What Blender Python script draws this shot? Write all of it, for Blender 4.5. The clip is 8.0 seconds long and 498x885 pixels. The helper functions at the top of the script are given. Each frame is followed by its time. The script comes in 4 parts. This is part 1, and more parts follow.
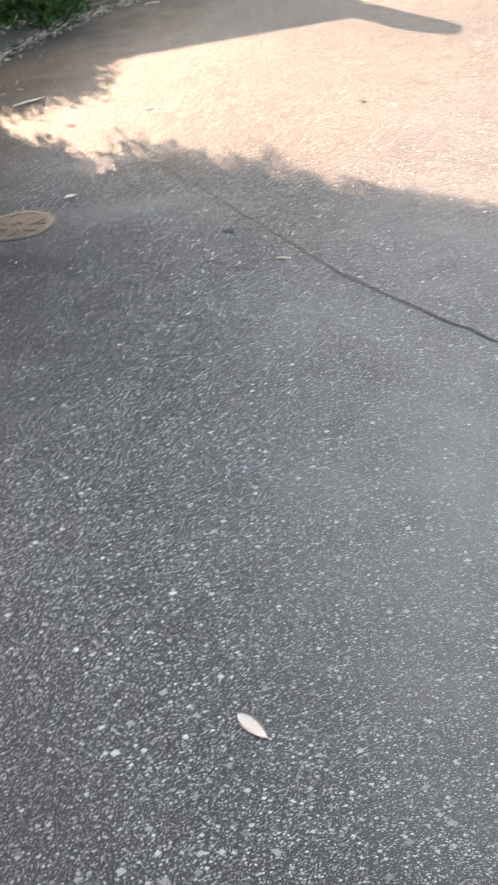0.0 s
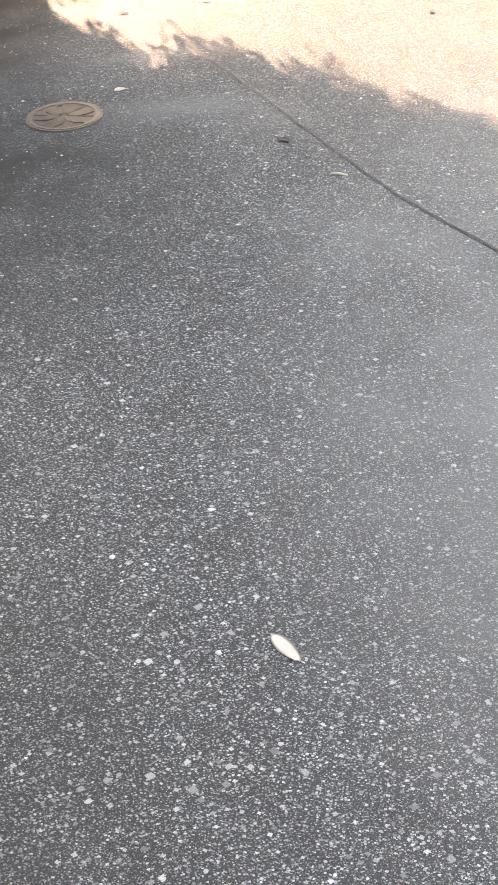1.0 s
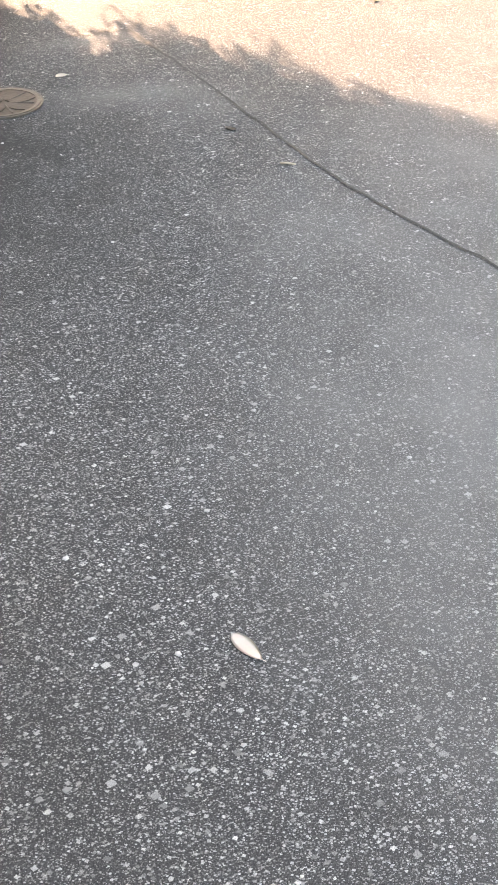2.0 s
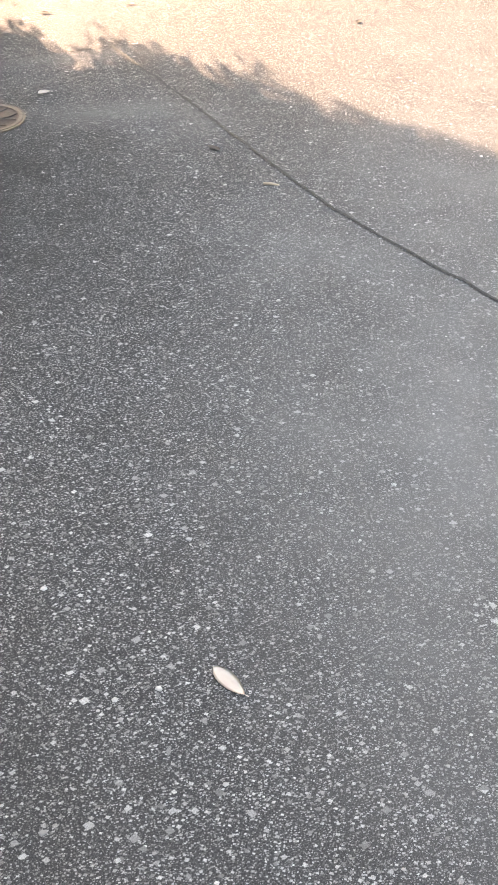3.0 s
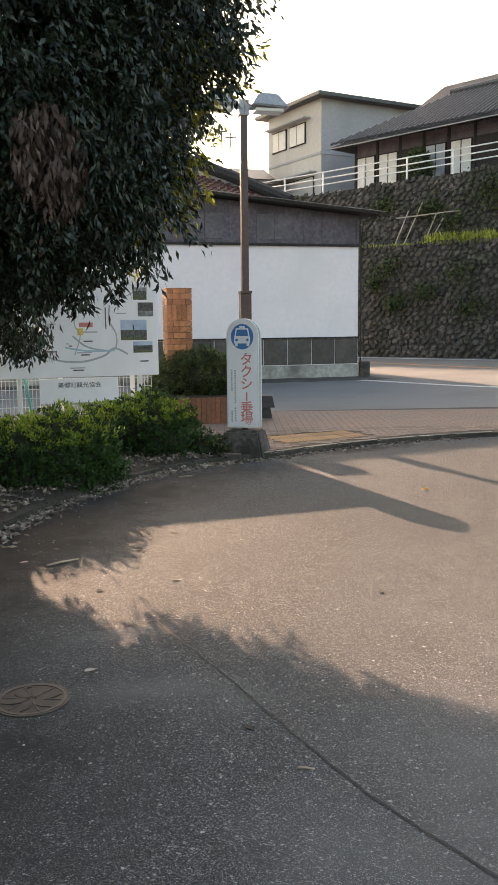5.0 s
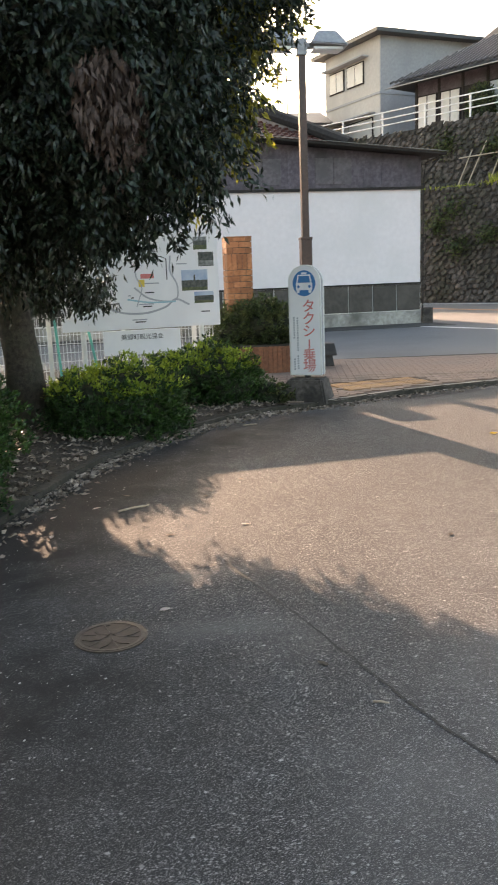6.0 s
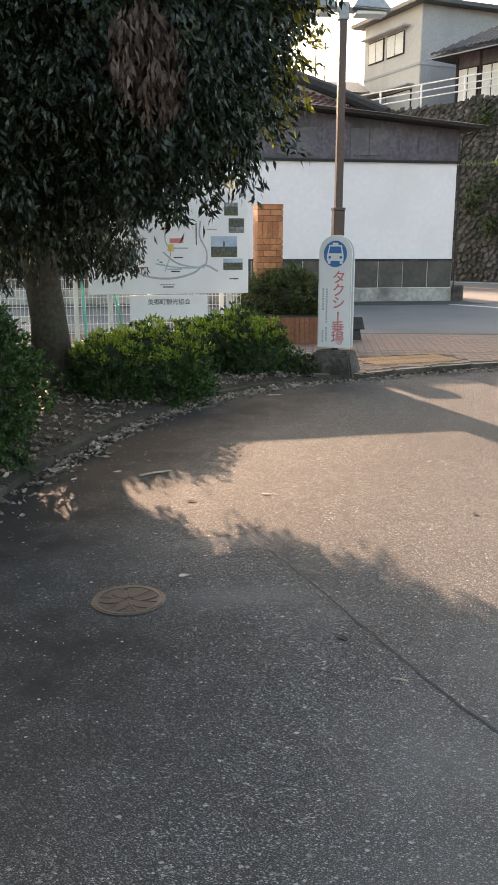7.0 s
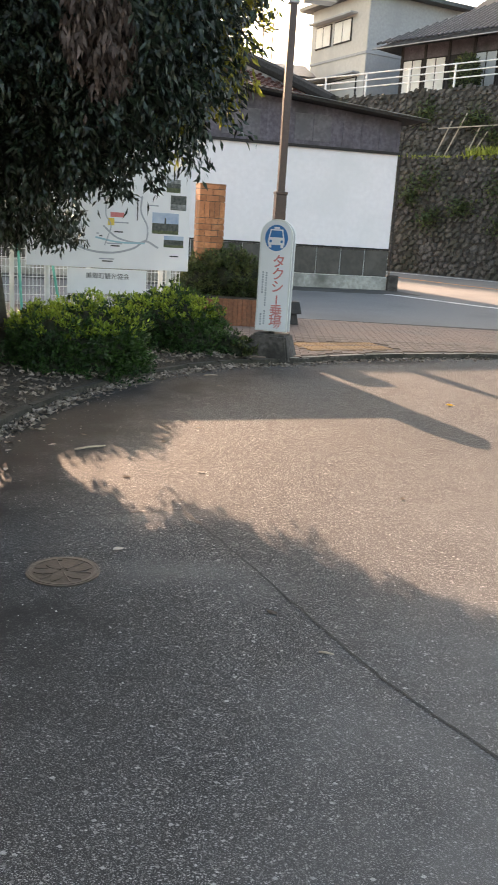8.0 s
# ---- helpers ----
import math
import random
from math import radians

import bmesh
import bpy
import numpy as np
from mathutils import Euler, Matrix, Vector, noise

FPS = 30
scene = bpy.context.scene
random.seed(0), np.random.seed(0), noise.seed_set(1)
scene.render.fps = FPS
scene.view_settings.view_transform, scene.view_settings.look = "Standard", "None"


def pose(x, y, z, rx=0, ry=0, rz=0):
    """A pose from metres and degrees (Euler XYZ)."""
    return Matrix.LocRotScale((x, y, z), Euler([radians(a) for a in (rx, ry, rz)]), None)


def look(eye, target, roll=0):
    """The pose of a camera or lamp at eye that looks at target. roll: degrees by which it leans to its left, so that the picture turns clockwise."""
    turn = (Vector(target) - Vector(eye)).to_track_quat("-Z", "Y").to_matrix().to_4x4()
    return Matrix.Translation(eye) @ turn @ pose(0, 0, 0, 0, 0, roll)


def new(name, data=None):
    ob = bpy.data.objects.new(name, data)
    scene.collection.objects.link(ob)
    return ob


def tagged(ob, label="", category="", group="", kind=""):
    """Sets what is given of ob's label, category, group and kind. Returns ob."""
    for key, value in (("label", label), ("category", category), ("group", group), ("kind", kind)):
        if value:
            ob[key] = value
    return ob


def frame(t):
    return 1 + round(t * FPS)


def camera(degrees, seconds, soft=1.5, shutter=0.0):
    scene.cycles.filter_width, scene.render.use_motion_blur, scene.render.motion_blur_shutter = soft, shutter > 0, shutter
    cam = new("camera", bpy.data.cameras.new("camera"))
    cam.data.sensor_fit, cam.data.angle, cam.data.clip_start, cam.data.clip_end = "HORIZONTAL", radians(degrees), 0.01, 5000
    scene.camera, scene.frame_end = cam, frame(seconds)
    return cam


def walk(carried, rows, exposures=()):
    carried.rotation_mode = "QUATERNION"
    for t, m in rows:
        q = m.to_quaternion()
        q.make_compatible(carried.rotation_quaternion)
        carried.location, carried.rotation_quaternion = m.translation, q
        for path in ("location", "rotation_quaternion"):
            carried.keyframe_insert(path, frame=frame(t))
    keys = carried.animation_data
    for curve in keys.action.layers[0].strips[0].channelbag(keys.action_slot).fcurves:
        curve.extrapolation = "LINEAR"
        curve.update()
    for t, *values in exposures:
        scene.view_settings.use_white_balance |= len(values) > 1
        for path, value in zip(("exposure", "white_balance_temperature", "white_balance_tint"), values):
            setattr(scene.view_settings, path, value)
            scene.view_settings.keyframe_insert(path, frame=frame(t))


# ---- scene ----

# ---------------------------------------------------------------- camera
cam = camera(33.0, 8.0, soft=1.1, shutter=0.3)
PATH = [
    (0, (0.092, -0.150, 1.299), (0.061, 2.249, -0.503), -6.08),
    (0.2, (0.061, -0.135, 1.289), (-0.045, 2.212, -0.577), -4.73),
    (0.5, (0.030, -0.129, 1.278), (-0.122, 2.134, -0.685), -3.03),
    (1, (0.014, -0.117, 1.281), (-0.074, 2.098, -0.740), -1.99),
    (1.5, (0.002, -0.105, 1.270), (0.039, 2.083, -0.782), -0.70),
    (3, (-0.006, -0.050, 1.275), (0.163, 2.165, -0.741), 1.84),
    (3.3, (-0.012, -0.043, 1.290), (0.189, 2.327, -0.538), 2.18),
    (3.4, (0.011, -0.055, 1.362), (0.203, 2.444, -0.287), 1.64),
    (3.5, (0.015, -0.018, 1.380), (0.216, 2.602, -0.068), 1.72),
    (3.7, (0.023, 0.011, 1.407), (0.217, 2.823, 0.378), 1.67),
    (3.9, (0.009, 0.003, 1.455), (0.205, 2.889, 0.659), 1.94),
    (4, (0.021, 0.010, 1.458), (0.204, 2.918, 0.747), 2.06),
    (4.2, (0.013, -0.001, 1.470), (0.155, 2.934, 0.864), 1.41),
    (5.3, (0.014, -0.003, 1.506), (0.053, 2.967, 1.088), -1.02),
    (5.5, (0.000, -0.000, 1.500), (0.000, 2.963, 1.032), -1.10),
    (6, (-0.025, -0.024, 1.468), (-0.186, 2.913, 0.875), -2.22),
    (6.5, (-0.057, 0.011, 1.449), (-0.350, 2.927, 0.808), -1.64),
    (7, (-0.057, 0.034, 1.439), (-0.289, 2.944, 0.749), 0.08),
    (7.5, (-0.089, 0.010, 1.431), (-0.210, 2.918, 0.704), 3.07),
    (8, (-0.089, -0.044, 1.449), (-0.070, 2.861, 0.700), 3.63),
]
walk(cam, [(t, look(e, g, r)) for t, e, g, r in PATH],
     exposures=[(0.0, 3.88, 8400, 13), (1.0, 4.16, 8850, 14), (3.0, 4.0, 8900, 14), (3.3, 4.05, 8900, 14), (3.9, 3.31, 8350, 11), (4.3, 2.79, 8450, 11), (5.3, 2.57, 8500, 11), (6.5, 2.89, 8500, 11), (7.0, 2.84, 8500, 11), (7.5, 2.78, 8500, 11), (8.0, 2.92, 8500, 11)])

# ---------------------------------------------------------------- sky and sun
SUN_EL, SUN_AZ = radians(21.9), radians(23.2)      # azimuth to the left of +y
world = bpy.data.worlds.new("sky")
scene.world = world
world.use_nodes = True
wn = world.node_tree.nodes
sky = wn.new("ShaderNodeTexSky")
sky.sky_type, sky.sun_disc = "NISHITA", False
sky.sun_elevation, sky.sun_rotation = SUN_EL, -SUN_AZ
sky.air_density, sky.dust_density = 1.0, 2.5
world.node_tree.links.new(sky.outputs[0], wn["Background"].inputs[0])
wn["Background"].inputs[1].default_value = 0.085
lamp = bpy.data.lights.new("sun", "SUN")
lamp.energy, lamp.angle, lamp.color = 2.05, radians(0.45), (1.0, 0.75, 0.64)
sun = new("sun", lamp)
SUN_DIR = Vector((-math.sin(SUN_AZ) * math.cos(SUN_EL), math.cos(SUN_AZ) * math.cos(SUN_EL), math.sin(SUN_EL)))
sun.matrix_world = look(SUN_DIR * 60, (0, 0, 0))


# ---------------------------------------------------------------- materials
def mat(name, a, b, scale=20.0, rough=0.8, bump=0.2, c=None, scale2=1.2, metal=0.0, vary=0.0, island=False, dist=0.01, translucent=0.0):
    """A surface with grain at one scale, stains at another, and a random shift for each piece."""
    m = bpy.data.materials.new(name)
    m.use_nodes = True
    n, l = m.node_tree.nodes, m.node_tree.links
    bs = n["Principled BSDF"]
    co = n.new("ShaderNodeTexCoord")
    n1 = n.new("ShaderNodeTexNoise")
    n1.inputs["Scale"].default_value, n1.inputs["Detail"].default_value = scale, 6
    n2 = n.new("ShaderNodeTexNoise")
    n2.inputs["Scale"].default_value, n2.inputs["Detail"].default_value = scale2, 5
    l.new(co.outputs["Object"], n1.inputs["Vector"])
    l.new(co.outputs["Object"], n2.inputs["Vector"])
    r1 = n.new("ShaderNodeValToRGB")
    r1.color_ramp.elements[0].position, r1.color_ramp.elements[1].position = 0.32, 0.68
    r1.color_ramp.elements[0].color, r1.color_ramp.elements[1].color = (*a, 1), (*b, 1)
    l.new(n1.outputs[0], r1.inputs[0])
    out = r1.outputs[0]
    if c:
        r2 = n.new("ShaderNodeValToRGB")
        r2.color_ramp.elements[0].position, r2.color_ramp.elements[1].position = 0.45, 0.7
        l.new(n2.outputs[0], r2.inputs[0])
        mx = n.new("ShaderNodeMixRGB")
        mx.inputs[2].default_value = (*c, 1)
        l.new(r2.outputs[0], mx.inputs[0])
        l.new(out, mx.inputs[1])
        out = mx.outputs[0]
    if vary:
        rnd = n.new("ShaderNodeNewGeometry").outputs["Random Per Island"] if island else n.new("ShaderNodeObjectInfo").outputs["Random"]
        mr = n.new("ShaderNodeMapRange")
        mr.inputs[3].default_value, mr.inputs[4].default_value = 1 - vary, 1 + vary
        l.new(rnd, mr.inputs[0])
        hs = n.new("ShaderNodeHueSaturation")
        l.new(mr.outputs[0], hs.inputs["Value"])
        l.new(out, hs.inputs["Color"])
        out = hs.outputs[0]
    l.new(out, bs.inputs["Base Color"])
    bs.inputs["Roughness"].default_value, bs.inputs["Metallic"].default_value = rough, metal
    if bump:
        bp = n.new("ShaderNodeBump")
        bp.inputs["Strength"].default_value, bp.inputs["Distance"].default_value = bump, dist
        l.new(n1.outputs[0], bp.inputs["Height"])
        l.new(bp.outputs[0], bs.inputs["Normal"])
    if translucent:
        tr = n.new("ShaderNodeBsdfTranslucent")
        l.new(out, tr.inputs[0])
        ms = n.new("ShaderNodeMixShader")
        ms.inputs[0].default_value = translucent
        l.new(bs.outputs[0], ms.inputs[1])
        l.new(tr.outputs[0], ms.inputs[2])
        l.new(ms.outputs[0], n["Material Output"].inputs["Surface"])
    return m


def asphalt(name, dark, light, chip, grain=215.0, patches=()):
    """Worn asphalt: grains of a few millimetres, each of its own grey, with dark crevices, larger pale chips, stains,
    and patches that tint in dust, dirt, skylight and shade.
    """
    m = bpy.data.materials.new(name)
    m.use_nodes = True
    n, l = m.node_tree.nodes, m.node_tree.links
    bs = n["Principled BSDF"]
    co = n.new("ShaderNodeTexCoord").outputs["Object"]

    def math_(op, a, b=None, c=None, clamp=False):
        q = n.new("ShaderNodeMath")
        q.operation, q.use_clamp = op, clamp
        for i, v in enumerate((a, b, c)):
            if v is None:
                continue
            if isinstance(v, (int, float)):
                q.inputs[i].default_value = v
            else:
                l.new(v, q.inputs[i])
        return q.outputs[0]

    def ranged(v, a, b, c, d):
        q = n.new("ShaderNodeMapRange")
        for i, k in enumerate((a, b, c, d)):
            q.inputs[i + 1].default_value = k
        l.new(v, q.inputs[0])
        return q.outputs[0]

    def mixed(f, a, b, blend="MIX"):
        q = n.new("ShaderNodeMixRGB")
        q.blend_type = blend
        for i, v in enumerate((f, a, b)):
            if isinstance(v, float):
                q.inputs[i].default_value = v
            elif isinstance(v, tuple):
                q.inputs[i].default_value = (*v, 1)
            else:
                l.new(v, q.inputs[i])
        return q.outputs[0]

    def grainy(scale, detail=3):
        q = n.new("ShaderNodeTexNoise")
        q.inputs["Scale"].default_value, q.inputs["Detail"].default_value = scale, detail
        l.new(co, q.inputs["Vector"])
        return q

    warp = n.new("ShaderNodeVectorMath")
    warp.operation = "MULTIPLY_ADD"
    warp.inputs[1].default_value = (0.0022,) * 3
    l.new(grainy(grain * 1.2, 2).outputs["Color"], warp.inputs[0])
    l.new(co, warp.inputs[2])

    def cells(scale, turn, stretch):
        """Angular grains, longer one way: distance, and three random numbers for each."""
        mp = n.new("ShaderNodeMapping")
        mp.inputs["Rotation"].default_value, mp.inputs["Scale"].default_value = (0, 0, radians(turn)), (1, stretch, 1)
        l.new(warp.outputs[0], mp.inputs[0])
        v = n.new("ShaderNodeTexVoronoi")
        v.distance = "MANHATTAN"
        v.inputs["Scale"].default_value = scale
        l.new(mp.outputs[0], v.inputs["Vector"])
        sep = n.new("ShaderNodeSeparateColor")
        l.new(v.outputs["Color"], sep.inputs[0])
        return v.outputs["Distance"], sep.outputs[0], sep.outputs[1], sep.outputs[2]

    def grey(k):
        return tuple(k * v for v in light)

    out = mixed(ranged(grainy(420.0, 4).outputs[0], 0.35, 0.65, 0.0, 1.0), tuple(0.35 * v for v in dark), tuple(1.7 * v for v in dark))
    relief = None
    for scale, share, turn, stretch, low, high in ((1.0, 0.92, 25, 1.5, grey(0.40), grey(1.25)), (0.64, 0.75, -38, 1.6, grey(0.45), grey(1.5)),
                                                   (0.46, 0.40, 70, 1.45, grey(0.5), chip), (0.27, 0.14, 5, 1.35, grey(0.5), chip)):
        dist, pick, shade, size = cells(grain * scale, turn, stretch)
        here = math_("MULTIPLY", ranged(pick, 1 - share, 1.01 - share, 0.0, 1.0), ranged(math_("SUBTRACT", dist, ranged(size, 0.0, 1.0, 0.36, 0.68)), -0.06, 0.02, 1.0, 0.0))
        out = mixed(here, out, mixed(math_("POWER", shade, 1.5), low, high))
        relief = here if relief is None else math_("MAXIMUM", relief, here)
    out = mixed(1.0, out, ranged(grainy(480.0).outputs[0], 0.3, 0.7, 0.55, 1.45), "MULTIPLY")
    out = mixed(ranged(grainy(0.9, 7).outputs[0], 0.35, 0.68, 0.0, 0.40), out, (0.62, 0.62, 0.63), "MULTIPLY")
    out = mixed(ranged(grainy(7.0, 6).outputs[0], 0.45, 0.72, 0.0, 0.4), out, (0.62, 0.60, 0.58), "MULTIPLY")
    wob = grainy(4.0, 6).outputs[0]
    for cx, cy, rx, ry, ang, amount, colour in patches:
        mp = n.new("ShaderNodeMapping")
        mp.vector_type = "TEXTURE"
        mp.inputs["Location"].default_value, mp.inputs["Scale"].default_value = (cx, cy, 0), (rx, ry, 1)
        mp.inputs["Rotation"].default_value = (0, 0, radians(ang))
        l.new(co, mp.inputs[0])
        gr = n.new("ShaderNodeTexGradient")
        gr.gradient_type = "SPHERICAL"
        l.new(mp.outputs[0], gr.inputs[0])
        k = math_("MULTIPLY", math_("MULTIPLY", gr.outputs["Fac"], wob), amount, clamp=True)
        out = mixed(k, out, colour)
    l.new(out, bs.inputs["Base Color"])
    bs.inputs["Roughness"].default_value, bs.inputs["Specular IOR Level"].default_value = 0.8, 0.2
    bp = n.new("ShaderNodeBump")
    bp.inputs["Strength"].default_value, bp.inputs["Distance"].default_value = 0.9, 0.002
    l.new(relief, bp.inputs["Height"])
    l.new(bp.outputs[0], bs.inputs["Normal"])
    return m


# pale patches paint dust and skylight, dark ones dirt and shade under tree
DUST_AND_LIGHT, DIRT_AND_SHADE = (0.215, 0.212, 0.203), (0.026, 0.0255, 0.0245)
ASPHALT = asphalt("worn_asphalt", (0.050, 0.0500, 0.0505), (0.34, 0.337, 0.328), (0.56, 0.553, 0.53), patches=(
    (-0.42, 3.28, 0.45, 0.18, 12, 0.9, DUST_AND_LIGHT), (0.0, 3.2, 0.35, 0.3, 0, 0.4, DUST_AND_LIGHT), (-0.55, 3.95, 0.5, 0.14, 18, 0.6, DUST_AND_LIGHT),
    (0.25, 2.25, 0.35, 0.4, 0, 0.6, DUST_AND_LIGHT), (0.6, 1.4, 0.8, 1.1, 0, 1.0, DUST_AND_LIGHT), (0.9, 2.6, 0.8, 0.9, 0, 0.8, DUST_AND_LIGHT), (1.5, 3.6, 1.4, 2.4, 0, 0.7, DUST_AND_LIGHT), (0.9, 1.0, 0.9, 1.6, 0, 0.6, DUST_AND_LIGHT), (-0.55, 0.35, 0.6, 0.7, 0, 1.0, DIRT_AND_SHADE),
    (-1.7, 4.3, 1.0, 1.6, 0, 2.9, DIRT_AND_SHADE), (-1.45, 5.9, 1.0, 1.7, -12, 2.9, DIRT_AND_SHADE), (-0.75, 7.3, 0.8, 1.6, -32, 2.0, DIRT_AND_SHADE),
    (0.0, 8.4, 1.2, 0.6, 30, 1.3, DIRT_AND_SHADE), (-1.1, 2.6, 1.1, 1.4, 0, 2.0, DIRT_AND_SHADE), (1.6, 9.75, 1.3, 0.22, 28, 2.0, DIRT_AND_SHADE)))
STREET = mat("street_asphalt", (0.135, 0.134, 0.132), (0.20, 0.198, 0.194), 60, 0.8, 0.2, (0.12, 0.119, 0.118), 0.4)
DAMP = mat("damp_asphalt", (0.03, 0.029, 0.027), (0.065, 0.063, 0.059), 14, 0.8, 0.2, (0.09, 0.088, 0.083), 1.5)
JOINT = mat("joint_tar", (0.008, 0.008, 0.008), (0.028, 0.028, 0.027), 90, 0.7, 0.3)
# moss of the left stones; also the shade painted on all kerb sides
MOSSY_SHADED_KERB = mat("mossy_shaded_kerb_concrete", (0.038, 0.033, 0.026), (0.085, 0.075, 0.06), 30, 0.95, 0.6, (0.03, 0.028, 0.018), 3.5, vary=0.2)
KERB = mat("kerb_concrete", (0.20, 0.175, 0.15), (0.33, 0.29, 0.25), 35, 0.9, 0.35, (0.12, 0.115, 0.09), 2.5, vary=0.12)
CONCRETE = mat("grey_concrete", (0.22, 0.215, 0.20), (0.36, 0.35, 0.33), 25, 0.9, 0.35, (0.11, 0.11, 0.10), 3.0)
DARK_CONCRETE = mat("weathered_concrete", (0.055, 0.047, 0.041), (0.14, 0.122, 0.108), 22, 0.92, 0.5, (0.030, 0.026, 0.023), 3.0)
KERB_FOOT_SHADE = mat("kerb_foot_shade", (0.010, 0.009, 0.007), (0.032, 0.027, 0.021), 60, 0.95, 0.8, (0.05, 0.043, 0.034), 8.0)
SOIL = mat("leaf_strewn_soil", (0.028, 0.021, 0.015), (0.075, 0.058, 0.042), 40, 0.95, 0.8, (0.03, 0.026, 0.02), 3.0, dist=0.03)
PAVER = mat("paving_brick", (0.155, 0.105, 0.080), (0.25, 0.178, 0.140), 30, 0.85, 0.3, (0.17, 0.135, 0.112), 0.9, vary=0.25)
TACTILE = mat("yellow_tile", (0.30, 0.165, 0.075), (0.38, 0.22, 0.10), 30, 0.8, 0.2, (0.22, 0.15, 0.10), 2.0, vary=0.2)
BRICK = mat("orange_brick", (0.235, 0.105, 0.050), (0.40, 0.195, 0.095), 30, 0.75, 0.25, (0.27, 0.12, 0.06), 3.0, vary=0.28)
RED_BRICK = mat("red_brick", (0.17, 0.07, 0.04), (0.26, 0.11, 0.06), 30, 0.8, 0.25, vary=0.25)
BASE = mat("stained_base_render", (0.30, 0.29, 0.265), (0.46, 0.445, 0.41), 14, 0.9, 0.25, (0.14, 0.135, 0.12), 1.6)
MORTAR = mat("dark_mortar", (0.05, 0.04, 0.033), (0.09, 0.07, 0.055), 50, 0.95, 0.3)
PLASTER = mat("white_plaster", (0.77, 0.71, 0.715), (0.82, 0.76, 0.765), 9, 0.9, 0.08, (0.70, 0.665, 0.66), 0.6)
TIMBER = mat("grey_timber", (0.084, 0.070, 0.086), (0.150, 0.130, 0.152), 14, 0.85, 0.3, (0.06, 0.053, 0.058), 1.5, vary=0.15)
SHUTTER = mat("pale_timber", (0.105, 0.092, 0.102), (0.165, 0.147, 0.160), 14, 0.85, 0.2, (0.10, 0.095, 0.10), 2.0)
DARK_WOOD = mat("dark_wood", (0.016, 0.014, 0.013), (0.042, 0.036, 0.033), 20, 0.9, 0.3)
NAMAKO = mat("dark_wall_tile", (0.042, 0.037, 0.032), (0.074, 0.064, 0.055), 12, 0.6, 0.15, (0.10, 0.09, 0.078), 2.0, vary=0.15)
ROOF_RED = mat("red_glazed_tile", (0.055, 0.018, 0.014), (0.12, 0.040, 0.030), 20, 0.65, 0.15, vary=0.4, island=True)
ROOF_GREY = mat("grey_roof_tile", (0.042, 0.043, 0.045), (0.088, 0.089, 0.091), 14, 0.5, 0.2, vary=0.2)
STONE = mat("dark_rubble_stone", (0.038, 0.033, 0.029), (0.130, 0.114, 0.099), 9, 0.9, 0.8, (0.050, 0.048, 0.032), 1.1, vary=0.38, island=True, dist=0.05)
STONE_GAP = mat("wall_backfill", (0.026, 0.023, 0.019), (0.058, 0.050, 0.041), 12, 0.95, 0.5)
GREY_RENDER = mat("grey_render", (0.34, 0.345, 0.35), (0.42, 0.425, 0.43), 8, 0.9, 0.1, (0.30, 0.305, 0.31), 0.4)
CREAM = mat("cream_render", (0.49, 0.465, 0.425), (0.56, 0.535, 0.49), 8, 0.9, 0.1, (0.43, 0.41, 0.38), 0.5)
WHITE = mat("white_paint", (0.76, 0.76, 0.75), (0.82, 0.82, 0.81), 20, 0.5, 0.05, (0.66, 0.66, 0.63), 3.0)
BOARD = mat("white_sign_sheet", (0.82, 0.82, 0.85), (0.87, 0.87, 0.89), 5, 0.45, 0.02, (0.78, 0.78, 0.81), 1.5)
BROWN_STEEL = mat("brown_painted_steel", (0.055, 0.026, 0.021), (0.090, 0.043, 0.034), 30, 0.4, 0.08, (0.045, 0.023, 0.019), 2.0)
HOOD = mat("grey_lamp_hood", (0.30, 0.31, 0.33), (0.40, 0.41, 0.43), 20, 0.4, 0.05)
LENS = mat("milky_glass", (0.75, 0.74, 0.70), (0.82, 0.80, 0.76), 10, 0.25, 0.0)
IRON = mat("cast_iron", (0.023, 0.0195, 0.018), (0.045, 0.038, 0.035), 60, 0.6, 0.25, (0.046, 0.036, 0.032), 12.0, metal=0.1)
IRON_EDGE = mat("worn_cast_iron", (0.040, 0.035, 0.0325), (0.068, 0.060, 0.056), 60, 0.5, 0.2, metal=0.1)
BLACK = mat("black_plastic", (0.012, 0.012, 0.013), (0.03, 0.03, 0.03), 20, 0.55, 0.1)
BLUE = mat("sign_blue", (0.03, 0.17, 0.42), (0.045, 0.21, 0.48), 15, 0.45, 0.0)
RED = mat("faded_red", (0.62, 0.16, 0.16), (0.72, 0.26, 0.25), 60, 0.5, 0.0)
INK = mat("dark_ink", (0.035, 0.035, 0.04), (0.07, 0.07, 0.08), 40, 0.6, 0.0)
GREY_INK = mat("grey_ink", (0.36, 0.38, 0.42), (0.46, 0.48, 0.52), 20, 0.6, 0.0)
CYAN_INK = mat("cyan_ink", (0.30, 0.52, 0.60), (0.38, 0.58, 0.66), 20, 0.6, 0.0)
YELLOW_INK = mat("yellow_ink", (0.75, 0.55, 0.08), (0.8, 0.6, 0.12), 20, 0.6, 0.0)
PH_SKY = mat("print_sky", (0.24, 0.36, 0.56), (0.50, 0.58, 0.68), 6, 0.5, 0.0)
PH_DARK = mat("print_dark", (0.02, 0.03, 0.03), (0.10, 0.11, 0.10), 25, 0.5, 0.0)
PH_GREEN = mat("print_green", (0.030, 0.050, 0.018), (0.11, 0.13, 0.055), 25, 0.5, 0.0)
PH_GREY = mat("print_grey", (0.09, 0.10, 0.10), (0.32, 0.33, 0.33), 18, 0.5, 0.0)
